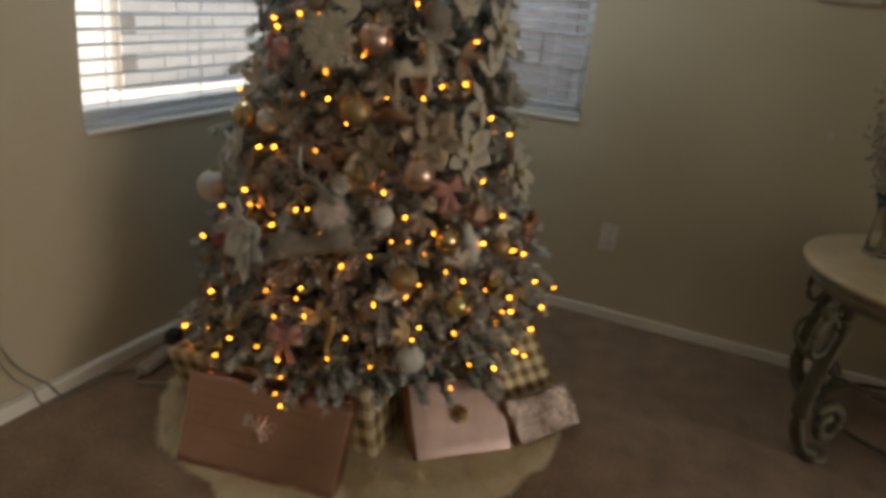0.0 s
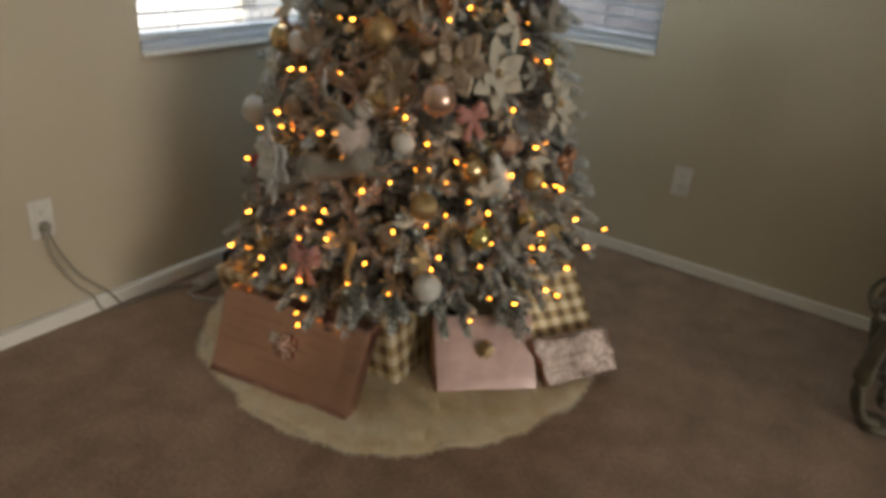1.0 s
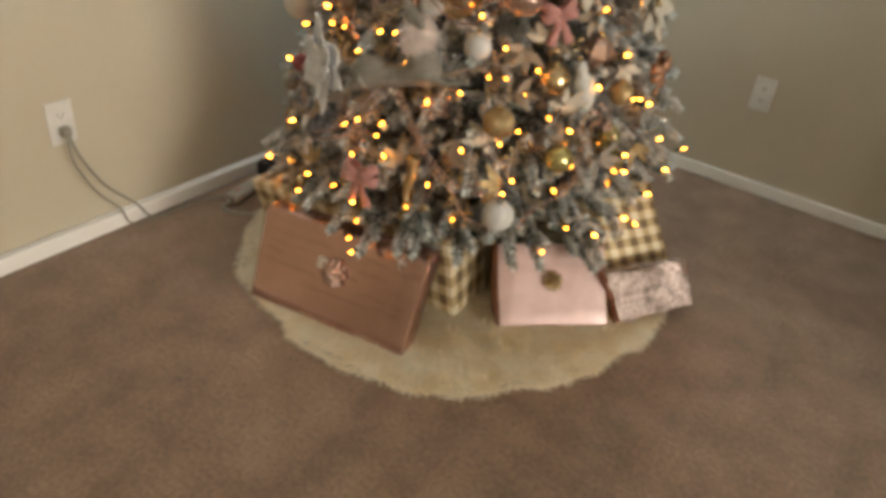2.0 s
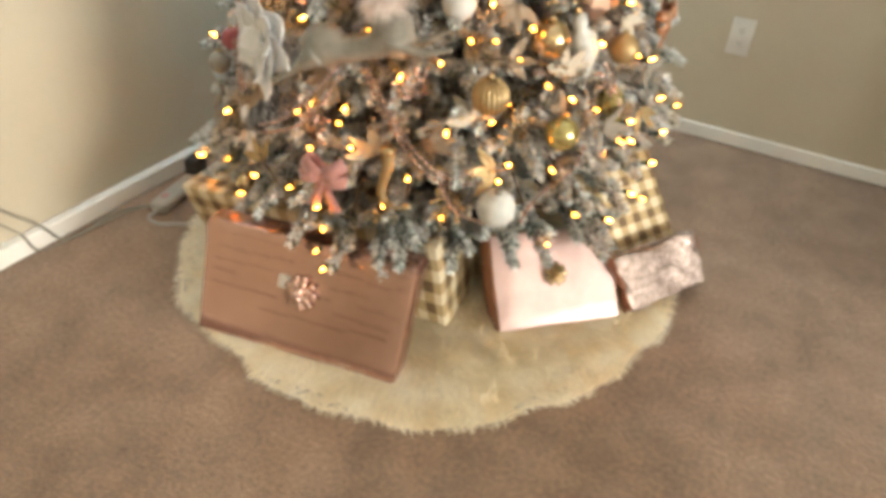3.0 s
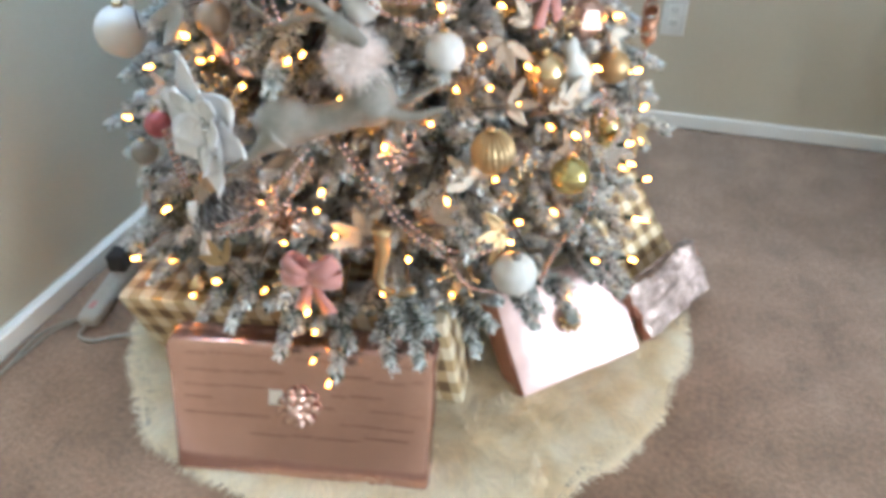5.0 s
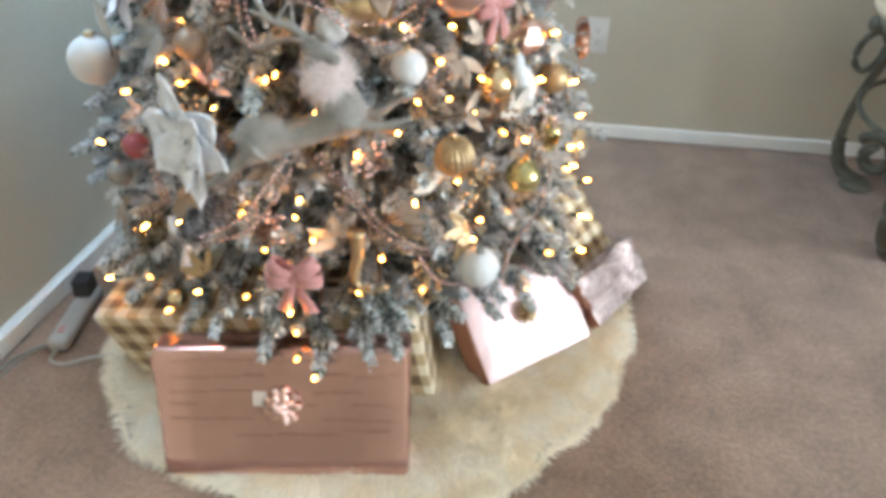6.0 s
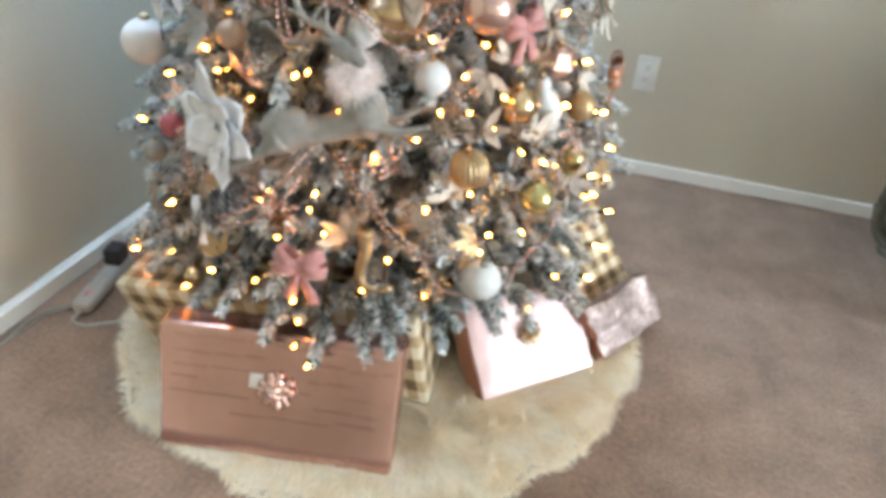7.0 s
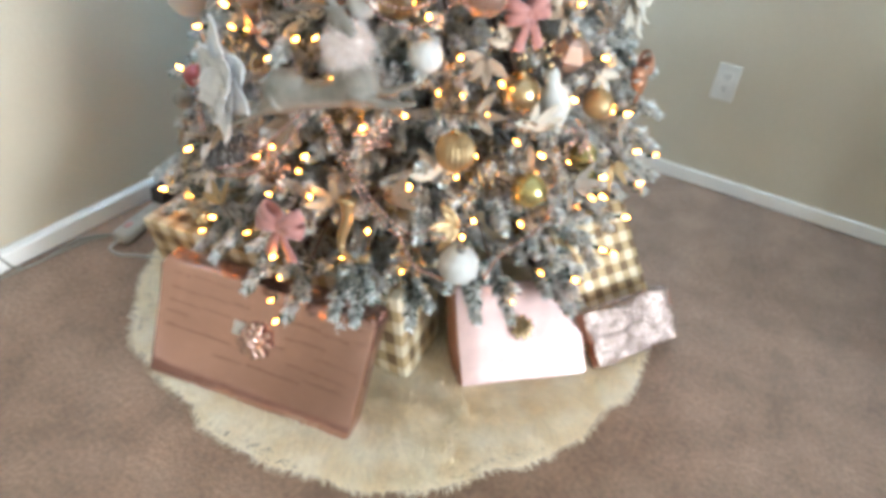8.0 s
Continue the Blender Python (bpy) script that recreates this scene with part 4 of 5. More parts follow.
for az, z, mat, word, turn in (
        (-55, 0.66, M_BRONZE, "bronze", 20), (-40, 0.60, M_BRONZE, "bronze", -50), (-66, 0.56, M_ROSE, "copper", 60), (-72, 0.47, M_BRONZE, "bronze", 0),
        (-88, 0.45, M_ROSE, "copper", -30), (-45, 0.48, M_GOLD, "gold", 40), (-26, 0.50, M_BRONZE, "bronze", 80), (-58, 0.37, M_GOLD, "gold", 150),
        (-95, 0.52, M_BRONZE, "bronze", 30), (-100, 0.62, M_GOLD, "gold", -10), (-36, 0.70, M_GOLD, "gold", 0), (-20, 0.56, M_ROSE, "copper", 120),
        (-76, 0.90, M_BRONZE, "bronze", 40), (-54, 0.94, M_ROSE, "copper", -40), (-33, 1.00, M_GOLD, "gold", 10), (-90, 1.10, M_BRONZE, "bronze", 70),
        (-64, 1.16, M_GOLD, "gold", -20), (-105, 0.90, M_ROSE, "copper", 0), (-12, 0.74, M_BRONZE, "bronze", 20), (-85, 0.36, M_GOLD, "gold", 60)):
    berry_pick(on(az, z, -0.02), mat, f"{word} glitter berry pick tucked into the tree", turn)


def snowflake(place, radius):
    s = thing("snowflake_ornament", "large cream glitter snowflake ornament on the tree", "ornament", facing(place, outward(place, 0.15), 8), "hanging ornaments")
    bm = bmesh.new()
    blob(bm, (radius * 0.55, 0, 0), (radius * 0.45, radius * 0.20, 0.006))
    for sgn in (-1, 1):
        side = Matrix.Rotation(sgn * 0.30, 4, "Z")
        blob(bm, side @ Vector((radius * 0.68, 0, 0.001)), (radius * 0.24, radius * 0.10, 0.005), side @ Matrix.Rotation(sgn * 0.5, 4, "Z"), 8)
    half = Matrix.Rotation(math.pi / 6, 4, "Z")
    blob(bm, half @ Vector((radius * 0.42, 0, 0)), (radius * 0.30, radius * 0.12, 0.005), half, 8)
    arm = part("arm", bm, M_CREAM, s)
    for k in range(1, 6):
        again("arm", arm.data, s, Matrix.Rotation(math.pi * k / 3, 4, "Z"))
    bm = bmesh.new()
    blob(bm, (0, 0, 0.001), (radius * 0.30, radius * 0.30, 0.008))
    part("hub", bm, M_CREAM, s)
    return s


snowflake((0.758, -1.335, 1.119), 0.078)
snowflake((1.02, -1.10, 1.24), 0.05)


def deer(place, scale, mat, label, leaping, mirror=1, roll=0.0):
    """A stylised reindeer in the plane of local x and y, its nose towards -x."""
    bm = bmesh.new()
    body = smooth_line([(-0.055, 0.012, 0), (-0.02, 0.0, 0), (0.03, -0.002, 0), (0.075, 0.008, 0)], 5)
    tube(body, [0.026 + 0.004 * math.cos(2 * math.pi * k / (len(body) - 1)) for k in range(len(body))], 12, bm)
    blob(bm, (-0.055, 0.014, 0), (0.036, 0.041, 0.030))
    blob(bm, (0.066, 0.006, 0), (0.043, 0.037, 0.030))
    neck = smooth_line([(-0.05, 0.02, 0), (-0.052, 0.06, 0.004), (-0.045, 0.10, 0.008)], 4)
    tube(neck, [0.027 - 0.0012 * k for k in range(len(neck))], 10, bm)
    tube([(-0.045, 0.108, 0.008), (-0.064, 0.10, 0.024), (-0.08, 0.088, 0.036)], [0.016, 0.012, 0.007], 10, bm)
    blob(bm, (-0.047, 0.106, 0.008), (0.017, 0.016, 0.014))
    for s in (-1, 1):
        tube([(-0.045, 0.116, s * 0.01), (-0.045 + s * 0.022, 0.130, s * 0.018)], [0.007, 0.002], 6, bm)
        beam = smooth_line([(-0.042, 0.115, -0.006), (-0.012, 0.128, -0.008), (0.030, 0.128, -0.006), (0.058, 0.165, 0.0)] if s < 0 else [(-0.042, 0.115, -0.004), (-0.028, 0.140, 0.000), (-0.004, 0.158, 0.004), (0.006, 0.195, 0.006)], 4)
        tube(beam, [0.0085 - 0.0004 * k for k in range(len(beam))], 6, bm)
        for q, d in ((4, (-0.012, 0.03)), (7, (-0.03, 0.025)), (8, (0.022, 0.02))):
            c = beam[q]
            tube([c, c + Vector((d[0], d[1], s * 0.006))], [0.0046, 0.0022], 6, bm)
        if leaping:
            tube(smooth_line([(-0.055, 0.002, s * 0.012), (-0.10, -0.012 - 0.006 * s, s * 0.014), (-0.15, -0.006 - 0.014 * s, s * 0.012)], 4), [0.019, 0.016, 0.01, 0.009, 0.008, 0.007, 0.006, 0.005, 0.005], 8, bm)
            tube(smooth_line([(0.075, -0.004, s * 0.012), (0.12, -0.024, s * 0.014), (0.17, -0.030 - 0.012 * s, s * 0.012)], 4), [0.025, 0.020, 0.015, 0.01, 0.008, 0.007, 0.006, 0.005, 0.005], 8, bm)
        else:
            tube([(-0.05, 0.0, s * 0.012), (-0.056, -0.05, s * 0.012), (-0.05, -0.10, s * 0.012)], [0.012, 0.008, 0.006], 8, bm)
            tube([(0.075, 0.0, s * 0.012), (0.085, -0.045, s * 0.012), (0.073, -0.10, s * 0.012)], [0.015, 0.009, 0.006], 8, bm)
    tube([(0.098, 0.015, 0), (0.115, 0.02, 0)], [0.008, 0.003], 6, bm)
    m = facing(place, outward(place, 0.1), roll) @ Matrix.Diagonal((scale * mirror, scale, scale, 1))
    d = part("reindeer_ornament", bm, mat, m=m)
    weld = d.modifiers.new("weld", "REMESH")
    weld.mode, weld.voxel_size, weld.use_smooth_shade = "VOXEL", 0.0028, True
    if leaping:
        # a fluffy fur collar round the neck
        bm = bmesh.new()
        blob(bm, (-0.056, 0.070, 0.012), (0.026, 0.026, 0.026))
        for k in range(4200):
            way = Vector((random.gauss(0, 1), random.gauss(0, 1), random.gauss(0, 1))).normalized()
            root = Vector((-0.056, 0.070, 0.012)) + way * 0.020
            tip = root + way * random.uniform(0.010, 0.030) + Vector((random.gauss(0, 0.005), random.gauss(-0.002, 0.005), random.gauss(0, 0.005)))
            across = way.cross(Vector((random.gauss(0, 1), random.gauss(0, 1), random.gauss(0, 1)))).normalized() * 0.0005
            bm.faces.new([bm.verts.new(c) for c in (root - across, root + across, tip)])
        tagged(part("fur_collar", bm, M_COLLAR, d), "fluffy pinkish-white fur collar", kind="stuff")
    return tagged(d, label, "ornament", "hanging ornaments")


deer((0.800, -1.418, 0.622), 1.12, M_CHAMPAGNE, "champagne glitter leaping reindeer ornament on the tree", True, -1, 15)
deer((0.965, -1.25, 1.065), 0.60, M_CREAM, "cream standing reindeer ornament on the tree", False, -1)


def bow(place, size, mat, label, roll=0.0):
    b = thing("ribbon_bow", label, "bow", facing(place, outward(place, 0.15), roll), "tree bows")
    for a, s in ((36, 0.96), (144, 0.96), (-4, 0.92), (184, 0.92)):
        ca, sa = math.cos(radians(a)), math.sin(radians(a))
        pts = []
        for k in range(13):
            u = 2 * math.pi * k / 12
            r = size * s * (0.5 - 0.5 * math.cos(u))
            h = 0.30 * size * math.sin(u)
            pts.append((r * ca, r * sa, 0.012 + h))
        part("loop", strip(pts, size * 0.46, (-sa, ca, 0), 0.0014), mat, b)
    for a, ln in ((-108, 1.45), (-72, 1.5)):
        ca, sa = math.cos(radians(a)), math.sin(radians(a))
        pts = [(size * ln * u * ca, size * ln * u * sa, 0.008 + 0.006 * math.sin(5 * u)) for u in (k / 8 for k in range(9))]
        part("tail", strip(pts, [size * (0.25 + 0.24 * k / 8) for k in range(9)], (-sa, ca, 0.1), 0.0014), mat, b)
    bm = bmesh.new()
    blob(bm, (0, 0, 0.016), (size * 0.2, size * 0.24, size * 0.16))
    part("knot", bm, mat, b)
    return b


bow((0.79, -1.520, 0.405), 0.052, M_BOW, "dusty rose ribbon bow on a lower branch")
bow((1.065, -1.235, 0.785), 0.045, M_BOW, "dusty rose ribbon bow beside a rose-gold ball", 12)
bow((0.617, -1.335, 1.085), 0.045, M_BOW, "dusty rose ribbon bow on an upper branch", -10)
bow((1.213, -0.972, 0.650), 0.044, M_COPPERBOW, "small copper ribbon bow on a branch tip", 24)


def boot(place, scale):
    line = smooth_line([(0.0, 0.055, 0), (0.004, 0.02, 0), (0.0, -0.02, 0), (0.008, -0.045, 0.004), (0.034, -0.052, 0.008), (0.06, -0.040, 0.010)], 5)
    rad = [0.0138 - 0.0062 * min(1, k / 14) for k in range(len(line))]
    rad[-1], rad[-2] = 0.004, 0.007
    b = thing("boot_ornament", "gold glitter boot ornament on the tree", "ornament", facing(place, outward(place, 0.1), -6) @ Matrix.Diagonal((scale, scale, scale, 1)), "hanging ornaments")
    part("boot", tube(line, rad, 12), M_GOLDMATT, b)
    part("cuff", tube([(0.0, 0.048, 0), (0.0, 0.062, 0)], [0.0140, 0.0165], 14), M_GOLDMATT, b, "bright gold cuff")


boot((0.875, -1.458, 0.395), 1.0)


def pinecone(place, way, length):
    z = Vector(way).normalized()
    q = z.to_track_quat("Z", "Y").to_matrix().to_4x4()
    c = thing("pine_cone", "frosted brown pine cone among the branches", "pine cone", Matrix.Translation(place) @ q, "hanging ornaments")
    part("core", lathe([(0, -length / 2), (0.014, -length * 0.35), (0.017, 0), (0.010, length * 0.35), (0, length / 2)], 12), M_CONE, c)
    bm = bmesh.new()
    for k in range(84):
        u = k / 83
        a, zz = k * 2.39996, (u - 0.5) * length
        r = 0.030 * math.sin(math.pi * (0.12 + 0.80 * u)) ** 0.8
        m = pose(0, 0, zz, 0, 0, math.degrees(a)) @ pose(r * 0.72, 0, 0, 0, -32, 0)
        bmesh.ops.create_uvsphere(bm, u_segments=8, v_segments=5, radius=1, matrix=m @ Matrix.Diagonal((r * 0.48, r * 0.36, 0.0022, 1)))
    tagged(part("scale_layer", bm, M_CONE, c), kind="stuff")


pinecone((0.608, -1.452, 0.450), (0.10, 0.03, 0.08), 0.13)


def ribbon_piece(points, width, mat, label):
    r = part("ribbon", strip(smooth_line(points, 5), width, (0.75, 0.25, 0.15)), mat)
    return tagged(r, label, "ribbon", "tree ribbons")


ribbon_piece([(0.545, -1.452, 0.45), (0.555, -1.47, 0.43), (0.57, -1.468, 0.40), (0.56, -1.47, 0.365), (0.572, -1.474, 0.335)], 0.016, M_RIBBONW, "pale sheer ribbon hanging from a branch")
ribbon_piece([(0.735, -1.40, 0.86), (0.742, -1.41, 0.82), (0.75, -1.412, 0.78)], 0.007, M_RIBBONW, "pale sheer ribbon holding the reindeer ornament")


for az, z, width, turn in ((-84, 0.840, 0.036, 1), (-69, 0.862, 0.034, -1), (-50, 0.945, 0.030, 1)):
    mid = on(az, z, -0.012)
    along = Vector((-math.sin(radians(az)), math.cos(radians(az)), 0))
    out = outward(mid, 0).normalized()
    ribbon = part("ribbon", strip(smooth_line([mid - along * 0.085 - out * 0.07, mid - along * 0.05 - out * 0.01 + Vector((0, 0, 0.012 * turn)), mid + out * 0.008, mid + along * 0.05 - out * 0.012 - Vector((0, 0, 0.014 * turn)), mid + along * 0.085 - out * 0.07], 5), width, (0, 0.0, 1.0)), M_TAN)
    tagged(ribbon, "wide tan velvet ribbon woven between the branches", "ribbon", "tree ribbons")


def bead_garland(points, label="string of copper bead garland draped on the tree"):
    """Beads threaded along a hanging line."""
    line = smooth_line(points, 14)
    bm, gone, last = bmesh.new(), 0.0, None
    wire = bmesh.new()
    tube(line[::4] + [line[-1]], 0.0007, 4, wire)
    for p in line:
        if last is None or (p - last).length >= 0.0080:
            bmesh.ops.create_icosphere(bm, subdivisions=2, radius=0.0038, matrix=Matrix.Translation(p))
            last = p
    g = thing("bead_garland", label, "garland", None, "bead garlands")
    tagged(part("bead_string", bm, M_BEAD, g), kind="stuff")
    part("thread", wire, M_CORD, g)


for pts in (
        [(0.784, -1.405, 0.828), (0.834, -1.40, 0.808), (0.884, -1.392, 0.77), (0.926, -1.375, 0.755), (0.966, -1.347, 0.772), (0.984, -1.323, 0.812)],
        [(0.80, -1.395, 0.85), (0.86, -1.395, 0.80), (0.91, -1.38, 0.785), (0.955, -1.35, 0.80), (0.98, -1.32, 0.835)],
        [(0.781, -1.463, 0.571), (0.752, -1.485, 0.517), (0.70, -1.498, 0.463), (0.623, -1.50, 0.430)],
        [(0.775, -1.463, 0.585), (0.735, -1.485, 0.535), (0.685, -1.498, 0.480), (0.62, -1.50, 0.445)],
        [(0.822, -1.451, 0.590), (0.872, -1.457, 0.528), (0.919, -1.455, 0.465), (0.984, -1.436, 0.410), (1.048, -1.392, 0.410)],
        [(0.832, -1.451, 0.595), (0.884, -1.457, 0.530), (0.93, -1.453, 0.472), (0.99, -1.432, 0.422), (1.03, -1.40, 0.43)],
        [(0.985, -1.437, 0.405), (1.015, -1.430, 0.356), (1.063, -1.40, 0.331)],
        [(0.708, -1.405, 0.860), (0.711, -1.418, 0.792), (0.729, -1.430, 0.751)],
        [(0.720, -1.405, 0.860), (0.724, -1.418, 0.800), (0.739, -1.428, 0.760)],
        [(0.509, -1.433, 0.563), (0.532, -1.455, 0.52), (0.55, -1.467, 0.485)],
        [(0.518, -1.433, 0.568), (0.541, -1.455, 0.525), (0.559, -1.467, 0.49)],
        [(1.182, -1.235, 0.455), (1.171, -1.268, 0.415), (1.137, -1.327, 0.381), (1.12, -1.357, 0.335)],
        [(0.66, -1.375, 0.97), (0.73, -1.405, 0.905), (0.81, -1.405, 0.885), (0.88, -1.375, 0.925)]):
    bead_garland(pts)

# ---- string lights ----
lights = thing("string_lights", "lit string of small warm white bulbs", "string lights")
bulb_mesh = socket_mesh = None
LOW = ((-102, 0.32), (-13, 0.30), (-8, 0.27), (16, 0.33), (6, 0.45), (-115, 0.41),
       (-88, 0.42), (-79, 0.44), (-67, 0.40), (-49, 0.40), (-47, 0.43), (-32, 0.46), (-14, 0.42), (-18, 0.43), (-92, 0.33), (-60, 0.33), (-38, 0.26), (-130, 0.24), (-109, 0.20), (-2, 0.33))
MID = ((-92, 0.48), (-82, 0.48), (-81, 0.51), (-60, 0.49), (-51, 0.51), (-14, 0.46), (-134, 0.51), (-39, 0.57), (-33, 0.54), (-12, 0.59), (-70, 0.58), (-62, 0.61), (-77, 0.65), (-43, 0.67), (-51, 0.65),
       (-104, 0.68), (-108, 0.71), (-52, 0.71), (-15, 0.69), (-3, 0.56), (-88, 0.75), (-82, 0.78), (-74, 0.78), (-25, 0.63), (-46, 0.62), (-120, 0.64))
TOP = ((-97, 1.17), (-108, 1.13), (-111, 1.15), (-50, 1.22), (-42, 1.23), (-24, 1.14), (-69, 1.09), (-45, 1.11), (-82, 1.04), (-40, 1.03), (-47, 1.0), (-59, 1.0), (-80, 0.98), (-128, 0.95),
       (-105, 0.83), (-98, 0.84), (-82, 0.85), (-24, 0.79), (-59, 0.77), (-86, 0.70), (-18, 0.95), (-7, 0.90), (-125, 1.0), (-90, 1.24), (-66, 1.27))
for az, z in LOW + MID + TOP:
    p = on(az, z, -0.012)
    at = facing(p, outward(p, random.uniform(-0.3, 0.8)), random.uniform(0, 360))
    if bulb_mesh is None:
        ob = part("bulb", lathe([(0, -0.006), (0.0027, -0.004), (0.0034, 0.001), (0.0029, 0.005), (0.0012, 0.009), (0, 0.010)], 12), M_BULB, lights, m=at)
        bulb_mesh = ob.data
        socket_mesh = part("socket", lathe([(0, -0.022), (0.0042, -0.022), (0.0048, -0.0065), (0, -0.0065)], 8), M_SOCKET, ob).data
    else:
        ob = again("bulb", bulb_mesh, lights, at)
        again("socket", socket_mesh, ob, Matrix())
for place in ((0.267, -1.311, 0.204), (1.238, -0.634, 0.342), (0.55, -1.33, 0.65), (0.835, -1.60, 0.252), (0.79, -1.56, 0.252), (0.776, -1.515, 0.272), (0.781, -1.54, 0.337),
              (1.20, -1.275, 0.335), (1.261, -1.25, 0.332), (0.878, -1.46, 0.335), (0.452, -1.395, 0.182), (0.442, -1.412, 0.275)):
    ob = again("bulb", bulb_mesh, lights, facing(place, outward(place)))
    again("socket", socket_mesh, ob, Matrix())

# more of them deep between the branches
glow = random.Random(21)
for k in range(44):
    p = on(-135 + 4.0 * k, 0.30 + 0.92 * ((k * 0.618) % 1.0), -glow.uniform(0.07, 0.15))
    ob = again("bulb", bulb_mesh, lights, facing(p, outward(p, glow.uniform(-0.3, 0.8)), glow.uniform(0, 360)))
    again("socket", socket_mesh, ob, Matrix())

# ---- round side table and vase by the north wall ----
table = thing("side_table", "round stone-topped side table with scrolled iron legs", "side table", pose(2.37, -0.425, 0))
part("tabletop", lathe([(0, 0.560), (0.375, 0.560), (0.385, 0.566), (0.392, 0.575), (0.405, 0.580), (0.410, 0.590), (0.406, 0.598), (0.395, 0.602), (0.0, 0.602)], 72), M_STONE, table, "polished tan travertine top")
part("apron", lathe([(0.33, 0.512), (0.350, 0.512), (0.372, 0.526), (0.384, 0.545), (0.388, 0.5595), (0.33, 0.5595), (0.33, 0.512)], 64), M_APRON, table, "grey-green moulded rim under the top")
leg_first = None
for a in (38, 142, 218, 322):
    at = pose(0, 0, 0, 0, 0, a)
    if leg_first is None:
        line = smooth_line([(0.345, 0, 0.528), (0.340, 0, 0.46), (0.352, 0, 0.40), (0.374, 0, 0.33), (0.397, 0, 0.22), (0.400, 0, 0.12), (0.375, 0, 0.05), (0.325, 0, 0.024)], 6)
        bm = tube(line, [0.035 - 0.005 * math.sin(math.pi * k / (len(line) - 1)) for k in range(len(line))], 10, flat=0.45)
        leg = part("leg", bm, M_IRON, table, m=at)
        subs = []
        oval = [(0.397 + 0.034 * math.cos(t) - 0.012 * math.sin(t), 0, 0.415 + 0.060 * math.sin(t)) for t in (2 * math.pi * k / 20 for k in range(21))]
        subs.append(part("upper_scroll", tube(oval, 0.0105, 8), M_IRON, leg))
        curl = [(0.292 + (0.06 - 0.0016 * k) * math.cos(0.28 * k + 0.6), 0, 0.115 + (0.07 - 0.0018 * k) * math.sin(0.28 * k + 0.6)) for k in range(28)]
        subs.append(part("lower_scroll", tube(curl, 0.018, 8), M_IRON, leg))
        subs.append(part("foot", lathe([(0, 0.0), (0.045, 0.0), (0.048, 0.01), (0.04, 0.022), (0, 0.026)], 20), M_IRON, leg, m=pose(0.315, 0, 0)))
        knob = bmesh.new()
        blob(knob, (0.405, 0, 0.492), (0.022, 0.02, 0.024))
        tube([(0.345, 0, 0.505), (0.375, 0, 0.49), (0.40, 0, 0.492)], [0.016, 0.013, 0.012], 8, knob)
        subs.append(part("knob", knob, M_IRON, leg))
        leg_first = leg
    else:
        leg = again("leg", leg_first.data, table, at)
        for s in subs:
            again(s.name.split(".")[0], s.data, leg, s.matrix_basis.copy())
for zz, rr in ((0.10, 0.235), (0.315, 0.368)):
    part("stretcher", tube([(rr * math.cos(t), rr * math.sin(t), zz) for t in (2 * math.pi * k / 40 for k in range(41))], 0.008, 8), M_IRON, table)

vase = thing("vase", "clear glass vase with champagne glitter sprays on the table", "vase", pose(2.17, -0.36, 0.6025))
part("glass", lathe([(0, 0), (0.042, 0), (0.046, 0.01), (0.038, 0.08), (0.036, 0.14), (0.052, 0.20), (0.0495, 0.20), (0.033, 0.14), (0.035, 0.08), (0.040, 0.014), (0, 0.012)], 32), M_VASE, vase)
rng = random.Random(12)
for k in range(15):
    a, tilt = rng.uniform(0, 6.28), rng.uniform(0.05, 0.34)
    h = rng.uniform(0.34, 0.52)
    end = (h * tilt * math.cos(a), h * tilt * math.sin(a), h)
    mid = (0.35 * end[0], 0.35 * end[1], h * 0.55)
    line = smooth_line([(0.012 * math.cos(a + 3), 0.012 * math.sin(a + 3), 0.016), mid, end], 6)
    spray = part("stem", tube(line, 0.0016, 5), M_GOLDMATT, vase)
    bm = bmesh.new()
    for q in range(26):
        c = line[rng.randrange(5, len(line))]
        blob(bm, c + Vector((rng.uniform(-1, 1), rng.uniform(-1, 1), rng.uniform(-1, 1))) * 0.022, (0.0045, 0.0045, 0.007), steps=4)
    tagged(part("berry_spray", bm, M_CHAMPAGNE if k % 3 else M_GOLD, spray), "tiny glitter berries", kind="stuff")
leaf_mesh = None
for k in range(10):
    at = pose(0.03 * math.cos(k * 2.4), 0.03 * math.sin(k * 2.4), 0.20 + 0.022 * k, 0, 0, k * 137.5) @ pose(0, 0, 0, 38, 0, 0)
    if leaf_mesh is None:
        leaf_mesh = part("leaf", petal(0.085, 0.03, 0.2), M_CHAMPAGNE, vase, m=at).data
    else:
        again("leaf", leaf_mesh, vase, at)

# ---- on the walls ----


def outlet(name, m, label):
    o = thing(name, label, "outlet", m, "wall outlets")
    part("plate", boxes(((-0.035, 0, -0.0575), (0.035, 0.005, 0.0575)), bevel=0.002), M_PLATE, o, smooth=False)
    for zz in (-0.0195, 0.0195):
        face = part("receptacle", boxes(((-0.0165, 0.005, zz - 0.0135), (0.0165, 0.0068, zz + 0.0135)), bevel=0.0015), M_PLATE, o, smooth=False)
        for x in (-0.0063, 0.0063):
            part("slot", boxes(((x - 0.001, 0.0066, zz - 0.002), (x + 0.001, 0.0071, zz + 0.006))), M_SLOT, face, smooth=False)
        part("slot", boxes(((-0.002, 0.0066, zz - 0.009), (0.002, 0.0071, zz - 0.0055))), M_SLOT, face, smooth=False)
    return o


outlet("wall_outlet", pose(1.282, -0.0005, 0.360, 0, 0, 180), "white duplex wall outlet on the beige wall")
outlet("wall_outlet", pose(0.0005, -1.787, 0.350, 0, 0, -90), "white duplex wall outlet with a cord plugged in")

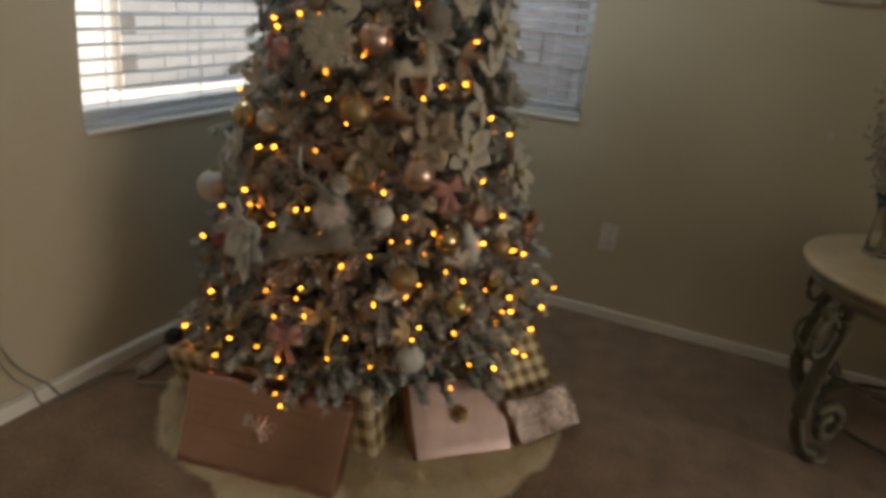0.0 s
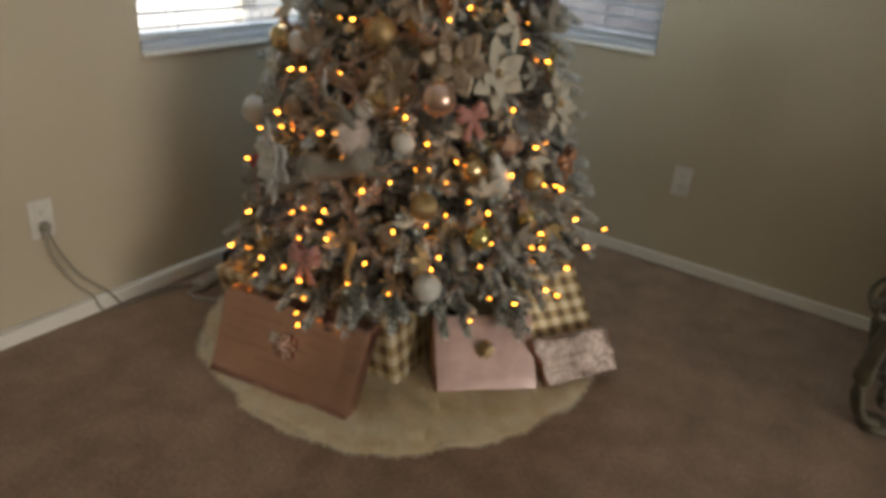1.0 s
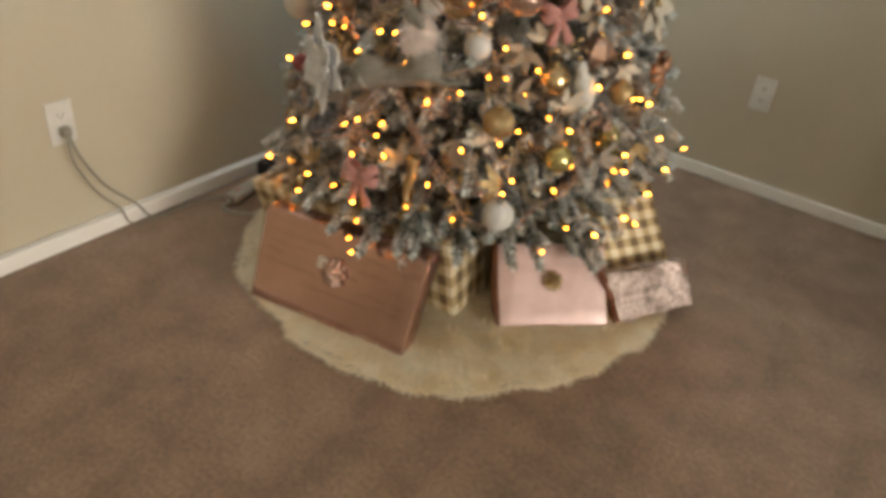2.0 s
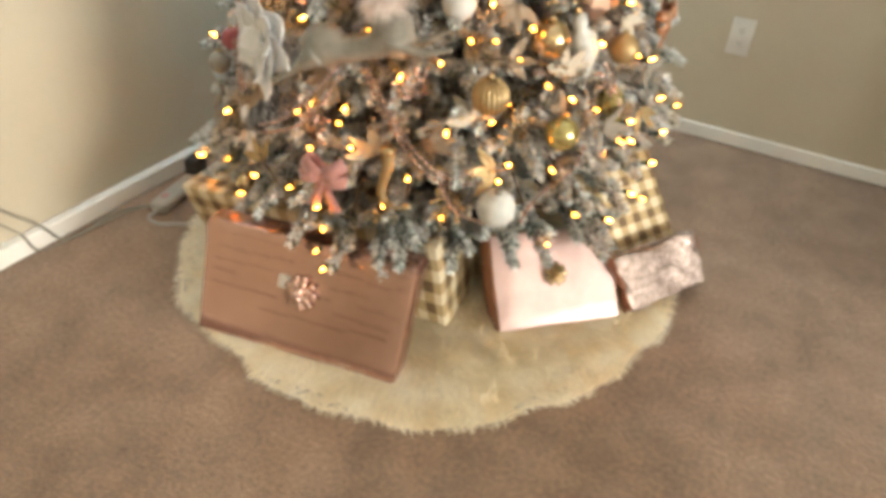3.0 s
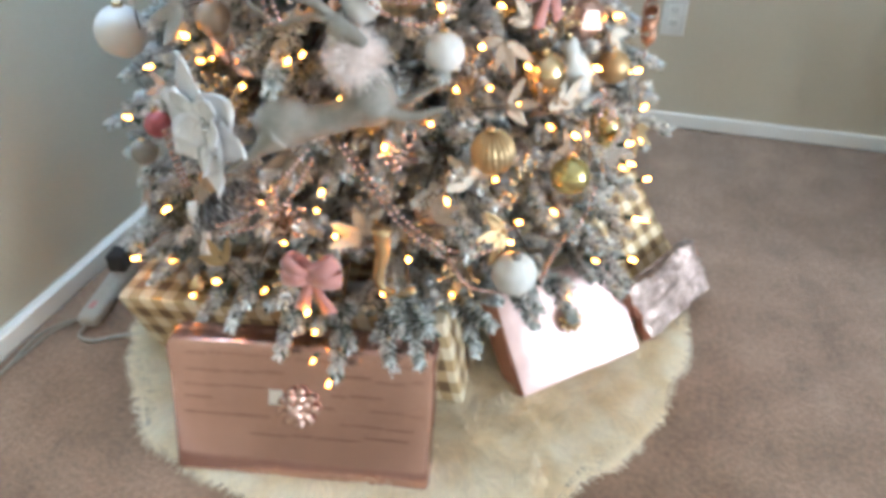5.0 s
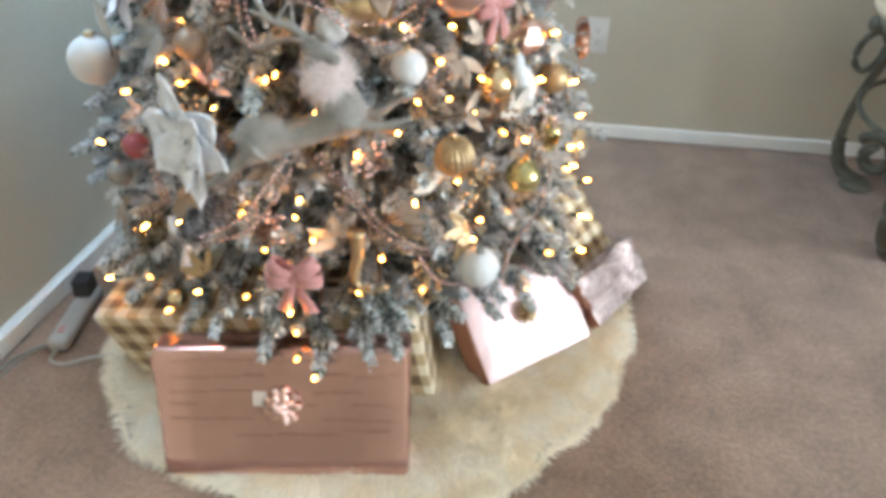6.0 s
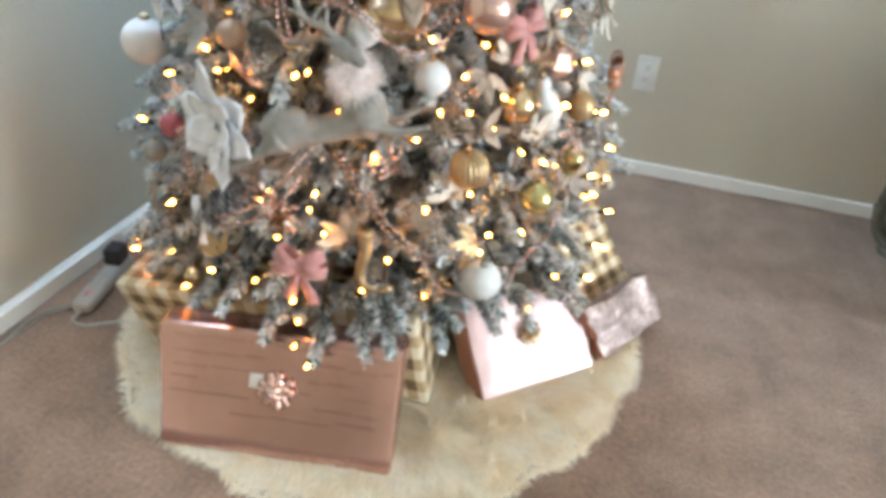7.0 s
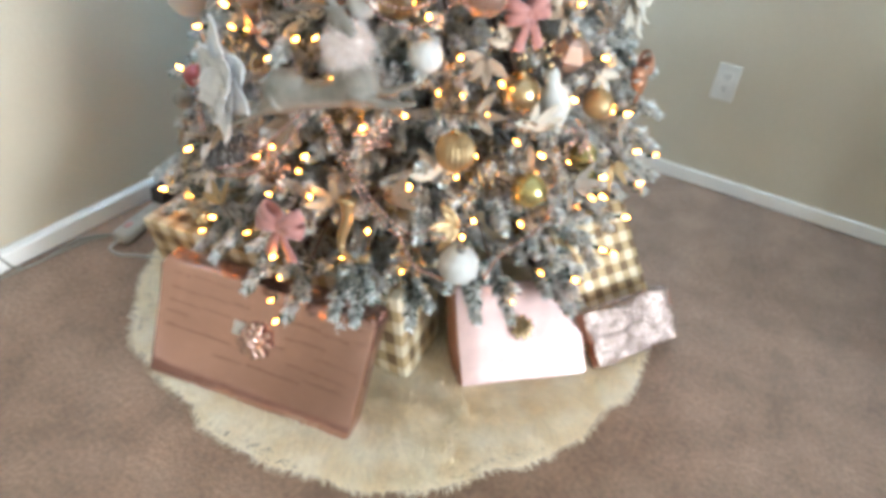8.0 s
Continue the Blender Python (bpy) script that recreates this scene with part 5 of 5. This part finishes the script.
cord = thing("extension_cord", "dark cord hanging from the outlet to the floor", "cord")
part("plug", boxes(((0.0076, -1.80, 0.318), (0.032, -1.775, 0.342)), bevel=0.004), M_CORD, cord, smooth=False)
part("cable", tube(smooth_line([(0.030, -1.787, 0.328), (0.040, -1.775, 0.27), (0.036, -1.72, 0.16), (0.042, -1.64, 0.070), (0.048, -1.60, 0.012), (0.054, -1.54, 0.005), (0.046, -1.44, 0.005), (0.082, -1.375, 0.005), (0.125, -1.365, 0.012)], 8), 0.0032, 8), M_CORD, cord)
part("second_cable", tube(smooth_line([(0.031, -1.793, 0.322), (0.036, -1.79, 0.25), (0.034, -1.74, 0.14), (0.040, -1.69, 0.075), (0.044, -1.66, 0.012), (0.050, -1.57, 0.0045), (0.058, -1.50, 0.0045), (0.068, -1.42, 0.0045), (0.11, -1.36, 0.012)], 8), 0.0026, 8), M_CORD, cord)

strip_m = pose(0.118, -1.290, 0.0, 0, 0, 101)
power = thing("power_strip", "pale grey power strip on the carpet", "power strip", strip_m)
part("housing", boxes(((-0.095, -0.024, 0.001), (0.13, 0.024, 0.036)), bevel=0.012), M_CORDW, power)
for x in (-0.005, 0.03):
    part("receptacle", boxes(((x - 0.011, -0.013, 0.0355), (x + 0.011, 0.013, 0.0372)), bevel=0.001), M_CORDW, power, smooth=False)
part("switch", boxes(((-0.066, -0.007, 0.0355), (-0.042, 0.007, 0.040)), bevel=0.003), M_BOW, power, "dull red rocker switch", smooth=False)
part("tail_cord", tube(smooth_line([(-0.095, 0.0, 0.014), (-0.125, 0.004, 0.008), (-0.135, -0.03, 0.005), (-0.115, -0.08, 0.005), (-0.105, -0.135, 0.005)], 8), 0.0045, 8), M_CORDW, power)
plug = part("adapter", boxes(((0.065, -0.020, 0.0362), (0.115, 0.020, 0.080)), bevel=0.004), M_BLACK, power, "black plug-in adapter", smooth=False)

pic = thing("picture_frame", "pale framed picture hanging on the beige wall", "picture", pose(1.815, -0.001, 1.337))
part("frame", boxes(((0, -0.018, 0), (0.20, -0.001, 0.02)), ((0, -0.018, 0.23), (0.20, -0.001, 0.25)), ((0, -0.018, 0.0205), (0.02, -0.001, 0.2295)), ((0.18, -0.018, 0.0205), (0.20, -0.001, 0.2295)), bevel=0.003), M_PICTURE, pic, smooth=False)
part("print", boxes(((0.0205, -0.010, 0.0205), (0.1795, -0.004, 0.2295))), M_PRINT, pic, smooth=False)

hook = thing("wall_hook", "small white adhesive hook on the wall", "hook", pose(1.978, -0.0005, 0.894))
part("pad", boxes(((-0.010, -0.005, -0.016), (0.010, 0, 0.016)), bevel=0.002), M_PICTURE, hook, smooth=False)
part("peg", tube(smooth_line([(0, -0.005, -0.004), (0, -0.014, -0.012), (0, -0.018, -0.004)], 5), 0.003, 8), M_PLATE, hook)
